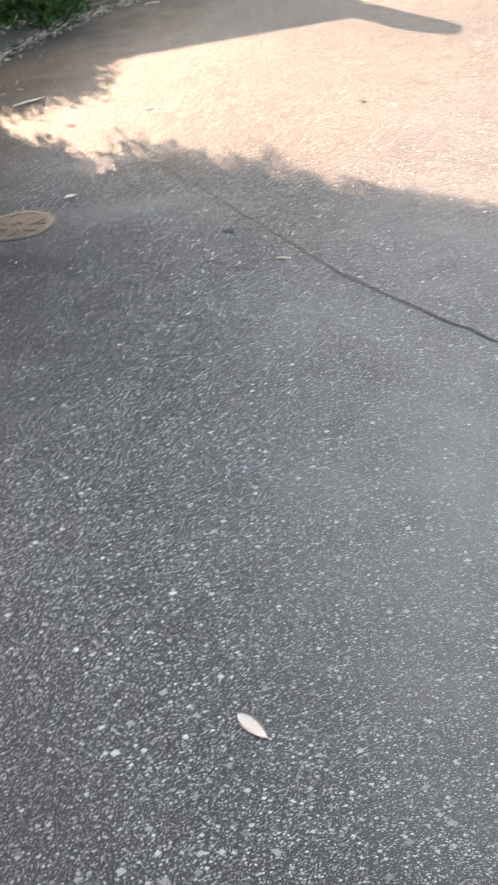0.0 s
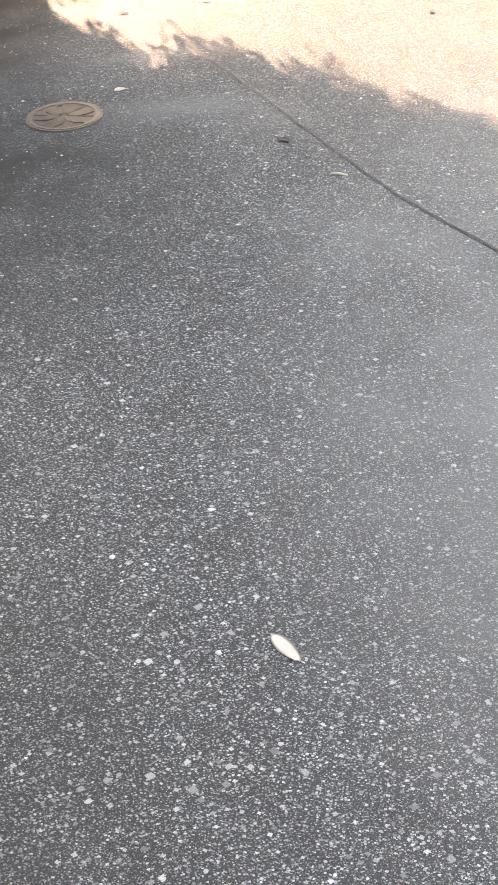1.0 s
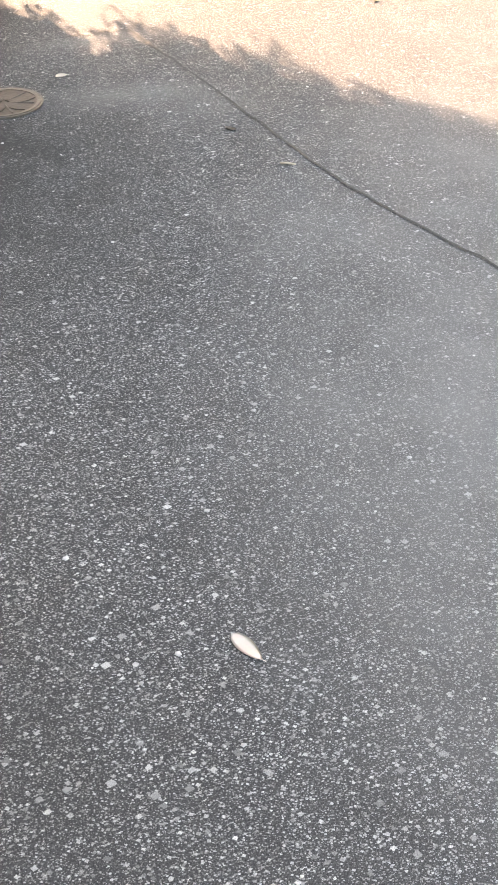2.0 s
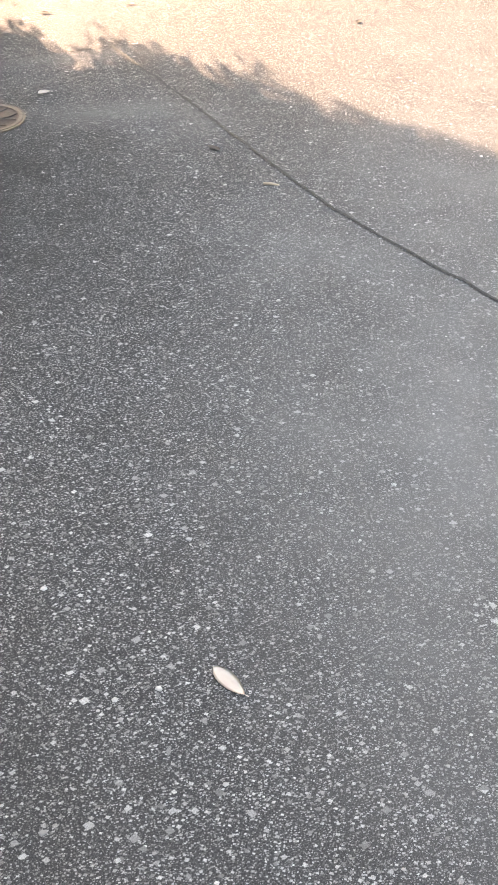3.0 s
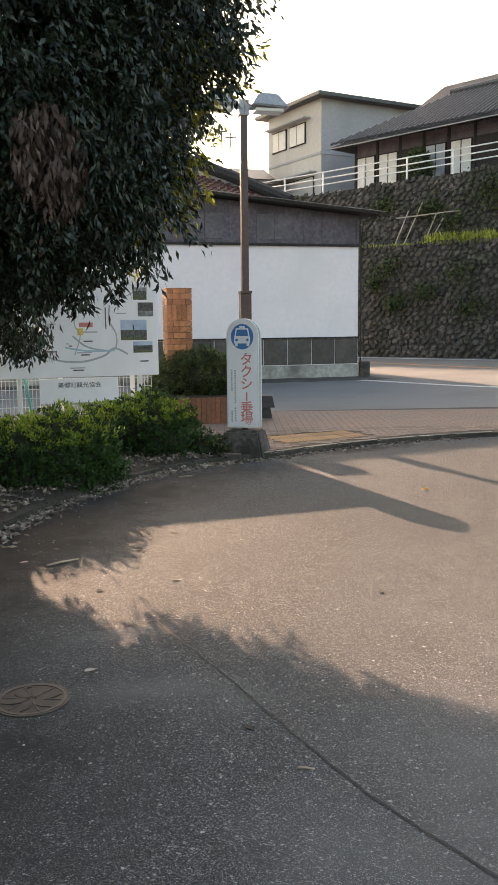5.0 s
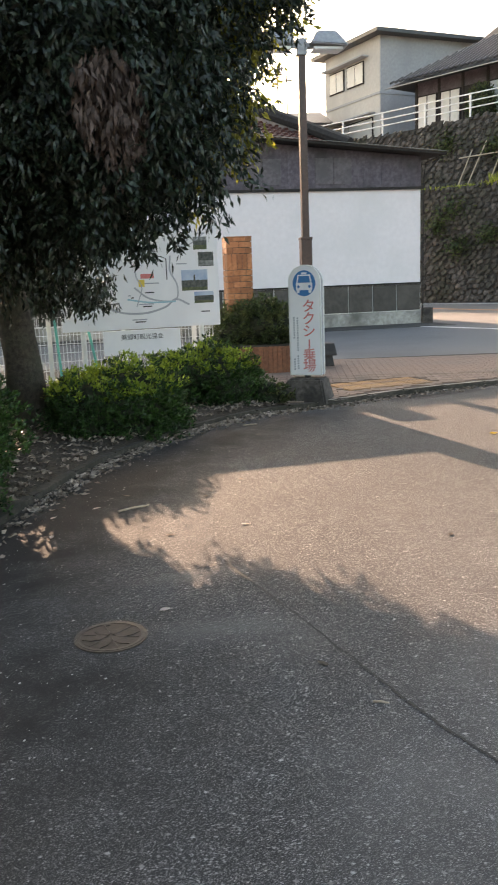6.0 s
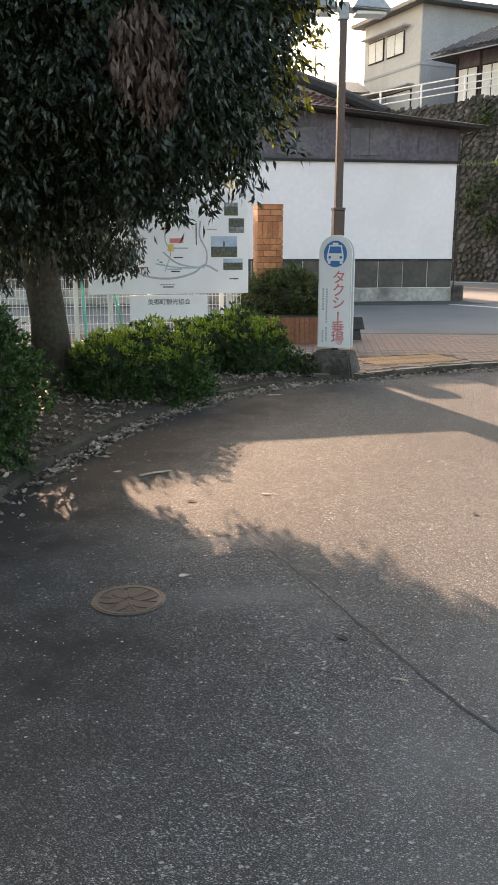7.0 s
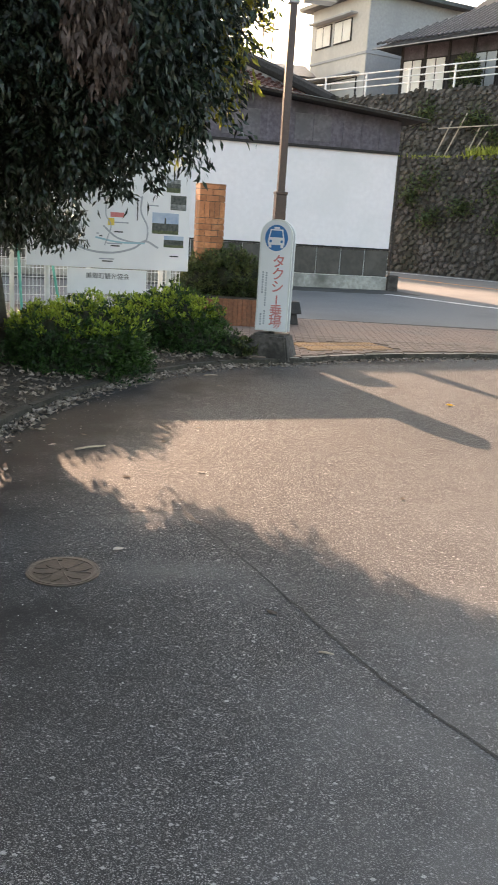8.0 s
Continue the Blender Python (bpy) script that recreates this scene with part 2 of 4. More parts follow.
TEAL = mat("teal_pole", (0.06, 0.36, 0.30), (0.10, 0.44, 0.36), 20, 0.5, 0.0)
LEAF = mat("dark_glossy_leaf", (0.008, 0.016, 0.0095), (0.025, 0.041, 0.022), 18, 0.36, 0.0, vary=0.6, island=True, translucent=0.10)
YOUNG_LEAF = mat("yellow_green_leaf", (0.16, 0.17, 0.02), (0.28, 0.26, 0.04), 18, 0.5, 0.0, vary=0.4, island=True, translucent=0.45)
DEAD_LEAF = mat("withered_leaf", (0.07, 0.048, 0.040), (0.16, 0.110, 0.092), 18, 0.8, 0.0, vary=0.4, island=True, translucent=0.15)
AZALEA = mat("azalea_leaf", (0.011, 0.036, 0.009), (0.036, 0.092, 0.020), 12, 0.45, 0.0, (0.036, 0.085, 0.016), 2.5, vary=0.55, island=True, translucent=0.25)
SUNLIT_TIP = mat("sunlit_azalea_tip", (0.15, 0.23, 0.030), (0.29, 0.38, 0.055), 12, 0.5, 0.0, vary=0.4, island=True, translucent=0.5)
HEDGE = mat("dark_shrub_leaf", (0.03, 0.055, 0.018), (0.07, 0.10, 0.03), 12, 0.5, 0.0, (0.09, 0.10, 0.03), 3.0, vary=0.5, island=True, translucent=0.3)
# near-black colour of the solid cores, painting shade between the leaves
SHRUB_CORE = mat("shrub_inner_shade", (0.010, 0.014, 0.007), (0.028, 0.034, 0.015), 25, 0.95, 0.5)
BARK = mat("grey_bark", (0.035, 0.028, 0.022), (0.085, 0.07, 0.056), 25, 0.95, 0.8, (0.07, 0.07, 0.05), 4.0, dist=0.02)
LITTER = mat("dry_fallen_leaf", (0.105, 0.082, 0.064), (0.36, 0.30, 0.25), 9, 0.85, 0.0, vary=0.6, island=True)
PALE_LEAF = mat("pale_dry_leaf", (0.74, 0.66, 0.58), (0.83, 0.76, 0.68), 60, 0.6, 0.1, (0.70, 0.56, 0.50), 20.0)
TWIG = mat("dry_twig", (0.32, 0.26, 0.19), (0.50, 0.43, 0.34), 60, 0.85, 0.4)
GRASS = mat("rough_grass", (0.20, 0.23, 0.035), (0.38, 0.40, 0.07), 10, 0.8, 0.0, vary=0.4, island=True, translucent=0.3)
GLASS = mat("window_pane", (0.30, 0.32, 0.34), (0.45, 0.47, 0.49), 1.5, 0.12, 0.0)
SHOJI = mat("paper_screen", (0.62, 0.60, 0.55), (0.72, 0.70, 0.65), 4, 0.6, 0.0)
CHIP = mat("pale_stone_chip", (0.22, 0.21, 0.20), (0.42, 0.41, 0.39), 60, 0.8, 0.0, vary=0.45, island=True)
YELLOW_LINE = mat("road_line_orange", (0.52, 0.20, 0.06), (0.60, 0.25, 0.09), 12, 0.7, 0.0, (0.36, 0.20, 0.11), 2.0)
WHITE_LINE = mat("road_line_white", (0.62, 0.61, 0.58), (0.72, 0.71, 0.68), 12, 0.7, 0.0, (0.45, 0.44, 0.42), 2.0)


# ---------------------------------------------------------------- mesh helpers
def part(name, bm, material, parent=None, label="", smooth=False):
    me = bpy.data.meshes.new(name)
    if isinstance(bm, bmesh.types.BMesh):
        bm.normal_update()
        bm.to_mesh(me)
        bm.free()
    else:
        me.from_pydata(*bm)
    me.materials.append(material)
    if smooth:
        me.shade_smooth()
    ob = new(name, me)
    ob.parent = parent
    if label:
        ob["label"] = label
    return ob


def thing(name, label, category, m=None, group="", kind=""):
    ob = new(name)
    ob.empty_display_size = 0.1
    if m is not None:
        ob.matrix_world = m
    return tagged(ob, label, category, group, kind)


def box(bm, x0, x1, y0, y1, z0, z1, bevel=0.0, taper=0.0):
    """A box between the given faces, its top drawn in by taper."""
    r = bmesh.ops.create_cube(bm, size=1)
    for v in r["verts"]:
        top = v.co.z > 0
        k = taper if top else 0
        v.co = Vector(((x0 + k if v.co.x < 0 else x1 - k), (y0 + k if v.co.y < 0 else y1 - k), z1 if top else z0))
    if bevel:
        es = list({e for v in r["verts"] for e in v.link_edges})
        bmesh.ops.bevel(bm, geom=es, offset=bevel, segments=2, affect="EDGES", profile=0.6)
    return bm


def cube(*a, **k):
    return box(bmesh.new(), *a, **k)


def tube(bm, pts, radii, seg=8):
    """A tube along points, with a radius for each; ends closed."""
    rings = []
    pts = [Vector(p) for p in pts]
    for i, p in enumerate(pts):
        d = (pts[min(i + 1, len(pts) - 1)] - pts[max(i - 1, 0)]).normalized()
        a = d.cross(Vector((0.3, 0.9, 0.2)) if abs(d.z) > 0.8 else Vector((0, 0, 1))).normalized()
        b = d.cross(a)
        r = radii[i] if hasattr(radii, "__len__") else radii
        rings.append([bm.verts.new(p + (a * math.cos(t) + b * math.sin(t)) * r) for t in [2 * math.pi * k / seg for k in range(seg)]])
    for p, q in zip(rings, rings[1:]):
        for k in range(seg):
            bm.faces.new((p[k], p[(k + 1) % seg], q[(k + 1) % seg], q[k]))
    bm.faces.new(rings[0][::-1])
    bm.faces.new(rings[-1])
    return bm


def slab(bm, outline, z0, z1):
    """A flat plate with the given outline in x and y."""
    lo = [bm.verts.new((x, y, z0)) for x, y in outline]
    hi = [bm.verts.new((x, y, z1)) for x, y in outline]
    bm.faces.new(hi)
    bm.faces.new(lo[::-1])
    n = len(lo)
    for i in range(n):
        bm.faces.new((lo[i], lo[(i + 1) % n], hi[(i + 1) % n], hi[i]))
    return bm


def spline(pts, steps=8):
    """Catmull-Rom through the points."""
    p = [2 * np.array(pts[0]) - np.array(pts[1])] + [np.array(q, float) for q in pts] + [2 * np.array(pts[-1]) - np.array(pts[-2])]
    out = []
    for a, b, c, d in zip(p, p[1:], p[2:], p[3:]):
        for k in range(steps):
            t = k / steps
            out.append(0.5 * ((2 * b) + (c - a) * t + (2 * a - 5 * b + 4 * c - d) * t * t + (3 * b - a - 3 * c + d) * t ** 3))
    out.append(p[-2])
    return [tuple(float(v) for v in q) for q in out]


def leaves(points, ways, length, width, fold=0.25, seed=1, droop=0.0):
    """Many bent leaves: each from its point along its way. Returns vertices, edges and faces."""
    g = np.random.default_rng(seed)
    n = len(points)
    w = ways / np.maximum(np.linalg.norm(ways, axis=1, keepdims=True), 1e-6)
    w[:, 2] -= droop
    w /= np.linalg.norm(w, axis=1, keepdims=True)
    side = np.cross(w, g.normal(size=(n, 3)))
    side /= np.maximum(np.linalg.norm(side, axis=1, keepdims=True), 1e-6)
    up = np.cross(side, w)
    ln = (length * g.uniform(0.65, 1.25, n))[:, None]
    wd = (width * g.uniform(0.7, 1.2, n))[:, None]
    mid = points + w * ln * 0.45 + up * ln * fold * 0.25
    v = np.stack([points, mid - side * wd / 2, mid + side * wd / 2, points + w * ln - up * ln * fold * 0.2], 1).reshape(-1, 3)
    i = np.arange(n) * 4
    f = np.concatenate([np.stack([i, i + 1, i + 2], 1), np.stack([i + 1, i + 3, i + 2], 1)])
    return v.tolist(), [], f.tolist()


def lump(radius, squash, seed, rough=0.18, sub=4, freq=1.6):
    """A rounded body with an uneven surface, as directions and radii: used for shrubs and stones."""
    bm = bmesh.new()
    bmesh.ops.create_icosphere(bm, subdivisions=sub, radius=1)
    for v in bm.verts:
        d = v.co.normalized()
        k = 1 + rough * noise.noise(d * freq + Vector((seed, 0, 0))) * 2 + rough * 0.6 * noise.noise(d * freq * 3 + Vector((0, seed, 0)))
        v.co = Vector((d.x * squash[0], d.y * squash[1], d.z * squash[2])) * radius * k
    return bm


# ---------------------------------------------------------------- ground
KERB_LINE = spline([(-2.3, -6), (-2.1, 0), (-1.95, 3.0), (-1.88, 4.3), (-1.78, 5.4), (-1.6, 6.45), (-1.27, 7.4), (-0.83, 8.2), (-0.4, 8.72),
                    (0.1, 9.03), (0.5, 9.25), (1.05, 9.66), (1.8, 10.1), (2.6, 10.45), (3.4, 10.7), (5.5, 11.1), (9, 11.4), (16, 11.6)], 6)


def offset(line, d):
    """The line moved by d to its left, where it runs ahead."""
    out = []
    for i, (x, y) in enumerate(line):
        a, b = line[max(i - 1, 0)], line[min(i + 1, len(line) - 1)]
        dx, dy = b[0] - a[0], b[1] - a[1]
        k = math.hypot(dx, dy)
        out.append((x - dy / k * d, y + dx / k * d))
    return out


bm = bmesh.new()
R = 900.0
xs = [-R, -60, -16, -6, -3, 0, 3, 6, 16, 60, R]
ys = [-R, -60, -12, -3, 0, 3, 6, 9, 12, 16, 24, 60, R]
grid = [[bm.verts.new((x, y, 0)) for x in xs] for y in ys]
for a, b in zip(grid, grid[1:]):
    for i in range(len(xs) - 1):
        bm.faces.new((a[i], a[i + 1], b[i + 1], b[i]))
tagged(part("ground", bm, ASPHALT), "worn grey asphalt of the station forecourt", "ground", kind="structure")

# the street behind the pavement, laid on the ground sheet
bm = bmesh.new()
slab(bm, [(-30, 13.2), (4, 13.75), (40, 13.2), (60, 10), (60, 20), (14, 31), (6.5, 35), (2, 37.5), (-30, 42)], -0.05, 0.006)
tagged(part("road", bm, STREET), "light grey asphalt street past the white house", "road", kind="structure")


def strip(name, line, width, z0, z1, material, label, category, kind="structure"):
    a, b = offset(line, -width / 2), offset(line, width / 2)
    return tagged(part(name, slab(bmesh.new(), a + b[::-1], z0, z1), material), label, category, kind=kind)


strip("orange_road_line", spline([(1.5, 33.5), (4.56, 30.3), (7.5, 26.2), (12, 21.5), (20, 16)], 5), 0.22, 0.0, 0.011, YELLOW_LINE, "faded orange centre line on the street", "road marking")
strip("white_road_line", spline([(2.0, 22.4), (3.7, 20.6), (5.6, 18.6), (9, 16.6), (18, 15.0)], 5), 0.20, 0.0, 0.011, WHITE_LINE, "worn white edge line on the street", "road marking")
strip("far_road_line", spline([(1.5, 36.6), (5.2, 33.8), (9.3, 30.7), (16, 25)], 5), 0.22, 0.0, 0.011, WHITE_LINE, "worn white line below the stone wall", "road marking")

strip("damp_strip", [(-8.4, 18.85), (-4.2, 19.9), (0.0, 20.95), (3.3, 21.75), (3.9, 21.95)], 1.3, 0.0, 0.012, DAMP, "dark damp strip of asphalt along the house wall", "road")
# kerb stones
KERB_TOP, KERB_WIDTH = 0.058, 0.075
kerb = thing("kerb", "low concrete kerb along the forecourt, mossy and chipped, sides coloured dark as shade", "kerb", kind="structure")
inner = offset(KERB_LINE, KERB_WIDTH)
step = 4
for i in range(0, len(KERB_LINE) - step, step):
    out_, in_ = KERB_LINE[i:i + step + 1], inner[i:i + step + 1]
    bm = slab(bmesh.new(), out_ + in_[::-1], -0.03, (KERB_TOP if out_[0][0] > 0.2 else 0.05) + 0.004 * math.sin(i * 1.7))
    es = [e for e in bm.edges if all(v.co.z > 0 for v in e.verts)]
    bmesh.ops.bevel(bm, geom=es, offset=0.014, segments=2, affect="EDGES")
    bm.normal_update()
    # side faces take the dark colour, painting in the shade below the top
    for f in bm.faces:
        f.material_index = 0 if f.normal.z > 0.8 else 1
    ob = part("kerb_stone", bm, KERB if out_[0][0] > 0.2 else MOSSY_SHADED_KERB, kerb)
    ob.data.materials.append(MOSSY_SHADED_KERB)
# thin dark strip that draws the shadow line under the kerb
strip("kerb_foot_shade", offset([p for p in KERB_LINE if 2.0 < p[1] and p[0] < 9], -0.018), 0.045, 0.0, 0.006, KERB_FOOT_SHADE, "dark strip painting the shadow line along the foot of the kerb", "dirt")

# planted bed and pavement behind the kerb
back = offset(KERB_LINE, KERB_WIDTH + 0.002)
tuck = offset(KERB_LINE, KERB_WIDTH - 0.04)
cut = min(range(len(back)), key=lambda i: abs(back[i][0] + 0.12) + abs(back[i][1] - 9.1))
bed_edge = back[:cut + 1]
bm = bmesh.new()
rows_ = []
for x, y in tuck[:cut + 1]:
    rows_.append([(x - d * 0.92, y + d * (0.25 if y < 9 else 0.9)) for d in (0, 0.12, 0.3, 0.6, 1.1, 1.8, 2.8, 5.0)])
vs = [[bm.verts.new((x, y, 0.040 if k == 0 else 0.052 + 0.06 * min(k, 4) / 4 + 0.02 * noise.noise(Vector((x * 2, y * 2, 0))))) for k, (x, y) in enumerate(r)] for r in rows_]
for a, b in zip(vs, vs[1:]):
    for i in range(len(a) - 1):
        bm.faces.new((a[i], b[i], b[i + 1], a[i + 1]))
tagged(part("planting_bed", bm, SOIL, smooth=True), "bare brown soil of the bed behind the kerb", "soil", kind="structure")

pave_edge = back[cut:]
far_pave = [(60, 13.0), (16, 13.6), (4.1, 13.82), (0.7, 13.62), (-8, 13.3), (-8, 10.9), (-0.9, 10.9)]
pavement = tagged(part("pavement", slab(bmesh.new(), pave_edge + far_pave, -0.02, 0.05), MORTAR), "brick-paved pavement behind the kerb", "pavement", kind="structure")


# ---------------------------------------------------------------- added unseen wall that keeps skylight off the left ground
tagged(part("sky_blocker_west", cube(-4.0, -3.6, -8.0, 3.2, -0.1, 6.0, bevel=0.01), DARK_CONCRETE), "unseen added dark wall that blocks skylight from the left", "wall", kind="structure")

# ---------------------------------------------------------------- house with white plaster wall
HOUSE = pose(3.37, 22.47, -0.105, 0, 0, math.degrees(math.atan(0.248))) @ Matrix.Diagonal((1.07, 1.07, 1.07, 1))
house = thing("plaster_house", "one-storey house with white plaster wall, dark tile band and tiled roof", "house", HOUSE)
# house frame: x along the wall (0 at its right corner, negative to the left), y into the house
part("wall", cube(-11, 0, 0, 6, 1.10, 3.30), PLASTER, house, "white plaster wall")
part("base_wall", cube(-11.02, 0.02, -0.03, 6.0, -0.05, 0.42, bevel=0.015), BASE, house, "grey concrete base")
part("dado", cube(-11, -0.002, -0.004, 6, 0.42, 1.10), WHITE, house, "white joints of the tile band")
for i in range(18):
    x1 = -0.012 - i * 0.61
    if x1 - 0.59 > -11:
        part("wall_tile", cube(x1 - 0.592, x1, -0.022, -0.004, 0.435, 1.055, bevel=0.004), NAMAKO, house)
part("tile_cap", cube(-11, 0.01, -0.05, 0.0, 1.06, 1.10, bevel=0.006), DARK_WOOD, house)
# timber band that rises towards the left
bm = bmesh.new()
prof = [(-11, 3.30), (0.0, 3.30), (0.0, 4.02), (-11, 4.98)]
lo = [bm.verts.new((x, -0.03, z)) for x, z in prof]
hi = [bm.verts.new((x, 6, z)) for x, z in prof]
bm.faces.new(lo)
bm.faces.new(hi[::-1])
for i in range(4):
    bm.faces.new((lo[i], hi[i], hi[(i + 1) % 4], lo[(i + 1) % 4]))
part("timber_band", bm, TIMBER, house, "weathered grey timber boarding under the eaves")
for i in range(24):
    x = -0.05 - i * 0.455
    part("batten", cube(x - 0.02, x + 0.02, -0.045, -0.03, 3.31, 4.0 - x * 0.087), TIMBER, house)
part("sill_board", cube(-11, 0.02, -0.07, -0.03, 3.27, 3.33, bevel=0.008), DARK_WOOD, house)
for x0, x1 in ((-4.30, -3.87), (-3.85, -3.42), (-2.6, -2.17), (-2.15, -1.72), (-6.2, -5.77), (-5.75, -5.32)):
    part("shutter", cube(x0, x1, -0.048, -0.031, 3.42, 4.0, bevel=0.006), SHUTTER, house, "paler timber shutter")


def sloping(bm, x0, z0, x1, z1, y0, y1, thick, rise=0.0):
    """A plate that climbs from x0 to x1, and by rise from y0 to y1."""
    c = [(x0, y0, z0), (x1, y0, z1), (x1, y1, z1 + rise), (x0, y1, z0 + rise)]
    lo = [bm.verts.new(p) for p in c]
    hi = [bm.verts.new((x, y, z + thick)) for x, y, z in c]
    bm.faces.new(hi)
    bm.faces.new(lo[::-1])
    for i in range(4):
        bm.faces.new((lo[i], lo[(i + 1) % 4], hi[(i + 1) % 4], hi[i]))
    return bm


part("eave", sloping(bmesh.new(), 0.42, 3.99, -11.2, 5.0, -0.55, 6.3, 0.05, 0.25), DARK_WOOD, house, "dark eave boards")
part("gutter", sloping(bmesh.new(), 0.44, 4.05, -11.2, 5.06, -0.60, -0.556, 0.010), CONCRETE, house, "thin pale gutter")
part("bracket", tube(bmesh.new(), [(0.02, -0.1, 3.5), (0.34, -0.3, 3.95)], 0.025, 6), DARK_WOOD, house)
part("downpipe", tube(bmesh.new(), [(0.40, -0.5, 4.02), (0.10, -0.06, 3.86), (0.05, -0.05, 3.3), (0.05, -0.05, 0.45)], 0.016, 6), DARK_WOOD, house)
# tiled roof set back behind the eave: rows of half-round tiles
roof = part("roof", sloping(bmesh.new(), -1.75, 4.20, -11.0, 4.92, 0.2, 2.7, 0.05, 0.9375), ROOF_RED, house, "dark red glazed tile roof")
bm = bmesh.new()
for i in range(54):
    x = -1.8 - i * 0.17
    for j in range(8):
        y = 0.2 + j * 0.30
        z = 4.27 - (x + 1.75) * 0.083 + (y - 0.2) * 0.375
        tube(bm, [(x, y, z - 0.02), (x, y + 0.31, z + 0.065)], [0.062, 0.045], 6)
part("roof_tile", bm, ROOF_RED, roof)
bm = tube(bmesh.new(), [(-1.7, 0.1, 4.35), (-2.6, 1.6, 5.05), (-3.7, 3.0, 5.75), (-4.4, 4.1, 6.3), (-5.3, 5.0, 5.7), (-5.9, 5.6, 5.3)], [0.13, 0.15, 0.16, 0.17, 0.16, 0.15], 8)
part("roof_ridge", bm, DARK_WOOD, house, "dark descending ridge with end tile")
part("upper_roof", sloping(bmesh.new(), -4.9, 5.20, -11.0, 5.20, 3.4, 6.0, 0.12, 0.35), ROOF_GREY, house)
bm = bmesh.new()
vs = [bm.verts.new(p) for p in ((-4.3, 4.0, 5.0), (-11, 4.0, 5.0), (-11, 4.0, 5.4), (-4.6, 4.0, 5.5))]
bm.faces.new(vs)
bmesh.ops.solidify(bm, geom=bm.faces[:], thickness=0.1)
part("gable", bm, TIMBER, house)
# white plaster between the tiles and the descending ridge
bm = bmesh.new()
vs = [bm.verts.new(p) for p in ((-2.2, 1.0, 4.50), (-3.6, 2.75, 5.25), (-4.5, 4.1, 5.40), (-4.4, 4.1, 6.2), (-3.7, 3.0, 5.66), (-2.6, 1.6, 4.98))]
bm.faces.new(vs)
bmesh.ops.solidify(bm, geom=bm.faces[:], thickness=0.05)
part("gable_plaster", bm, GREY_RENDER, house, "pale plaster under the ridge")
tagged(part("concrete_block", cube(3.42, 3.68, 22.30, 22.62, 0, 0.41, bevel=0.02), DARK_CONCRETE), "dark concrete block at the house corner", "block")


# ---------------------------------------------------------------- stone retaining walls
def rubble(name, label, start, way, length, z0, z1, lean, size, seed, climb=0.0):
    """A wall of rough stones laid in courses, leaning back."""
    g = random.Random(seed)
    th = math.degrees(math.atan2(way[1], way[0]))
    w = thing(name, label, "wall", pose(start[0], start[1], 0, 0, 0, th), kind="structure")
    bm = bmesh.new()
    h = z1 - z0
    box(bm, 0, length, 0.085, 1.6, z0 - 0.1, z1 - 0.05)
    for v in bm.verts:
        if v.co.z > z0:
            v.co.z += climb * (v.co.x - 13.4)
        v.co.y += (v.co.z - z0) * lean
    part("backfill", bm, STONE_GAP, w)
    verts, faces = [], []
    z = z0 - 0.05
    row = 0
    while z < z1 + max(0.0, climb * (length - 13.4)):
        hh = size * g.uniform(0.75, 1.05)
        x = -g.random() * size
        while x < length:
            ww = size * g.uniform(0.7, 1.8)
            if z > z1 - 0.1 + climb * (x - 13.4):
                x += ww
                continue
            n = len(verts)
            cx, cz, d = x + ww / 2, z + hh / 2 + g.uniform(-0.35, 0.35) * hh, g.uniform(0.0, 0.035)
            ring = g.choice((4, 5, 5))
            slant = g.uniform(0.45, 1.05)
            ct, st = math.cos(slant), math.sin(slant)
            for k in range(ring):
                a = 2 * math.pi * k / ring + g.uniform(-0.2, 0.2)
                u, q = math.cos(a) * ww * 0.64, math.sin(a) * hh * 0.68
                px, pz = cx + u * ct - q * st, cz + u * st + q * ct
                verts.append((px, 0.095 + (pz - z0) * lean, pz))
            for k in range(ring):
                a = 2 * math.pi * k / ring
                u, q = math.cos(a) * ww * g.uniform(0.34, 0.52), math.sin(a) * hh * g.uniform(0.34, 0.54)
                px, pz = cx + u * ct - q * st, cz + u * st + q * ct
                verts.append((px, 0.03 - d * g.uniform(0.2, 2.5) + (pz - z0) * lean, pz))
            for k in range(ring):
                faces.append((n + k, n + (k + 1) % ring, n + ring + (k + 1) % ring, n + ring + k))
            faces.append(tuple(n + ring + k for k in range(ring)))
            x += ww
        z += hh
        row += 1
    tagged(part("rubble_stone", (verts, [], faces), STONE, w), kind="stuff")
    return w


WALL_DIR = Vector((0.81, -0.586))
LOW0 = Vector((5.26, 34.8)) - WALL_DIR * 16
rubble("wall_lower", "lower retaining wall of dark rubble stone with weeds", LOW0, WALL_DIR, 40, 0.0, 4.42, 0.10, 0.21, 3)
UP0 = LOW0 + Vector((0.586, 0.81)) * 1.5
rubble("wall_upper", "upper retaining wall of dark rubble stone below a railing", UP0, WALL_DIR, 40, 4.4, 7.10, 0.22, 0.22, 5, 0.042)


def tufts(name, label, place, count, size, material, seed, spread):
    """Grass blades standing on a stretch of ground."""
    g = np.random.default_rng(seed)
    pts = np.array([place(*g.uniform(0, 1, 2)) for _ in range(count)])
    ways = g.normal(size=(count, 3)) * spread
    ways[:, 2] = 1
    return tagged(part(name, leaves(pts, ways, size, size * 0.13, 0.3, seed), material), label, "grass", kind="stuff")


def on_ledge(u, v):
    p = LOW0 + WALL_DIR * (14 + 26 * u) + Vector((0.586, 0.81)) * (0.45 + 0.9 * v)
    return (p.x, p.y, 4.36)


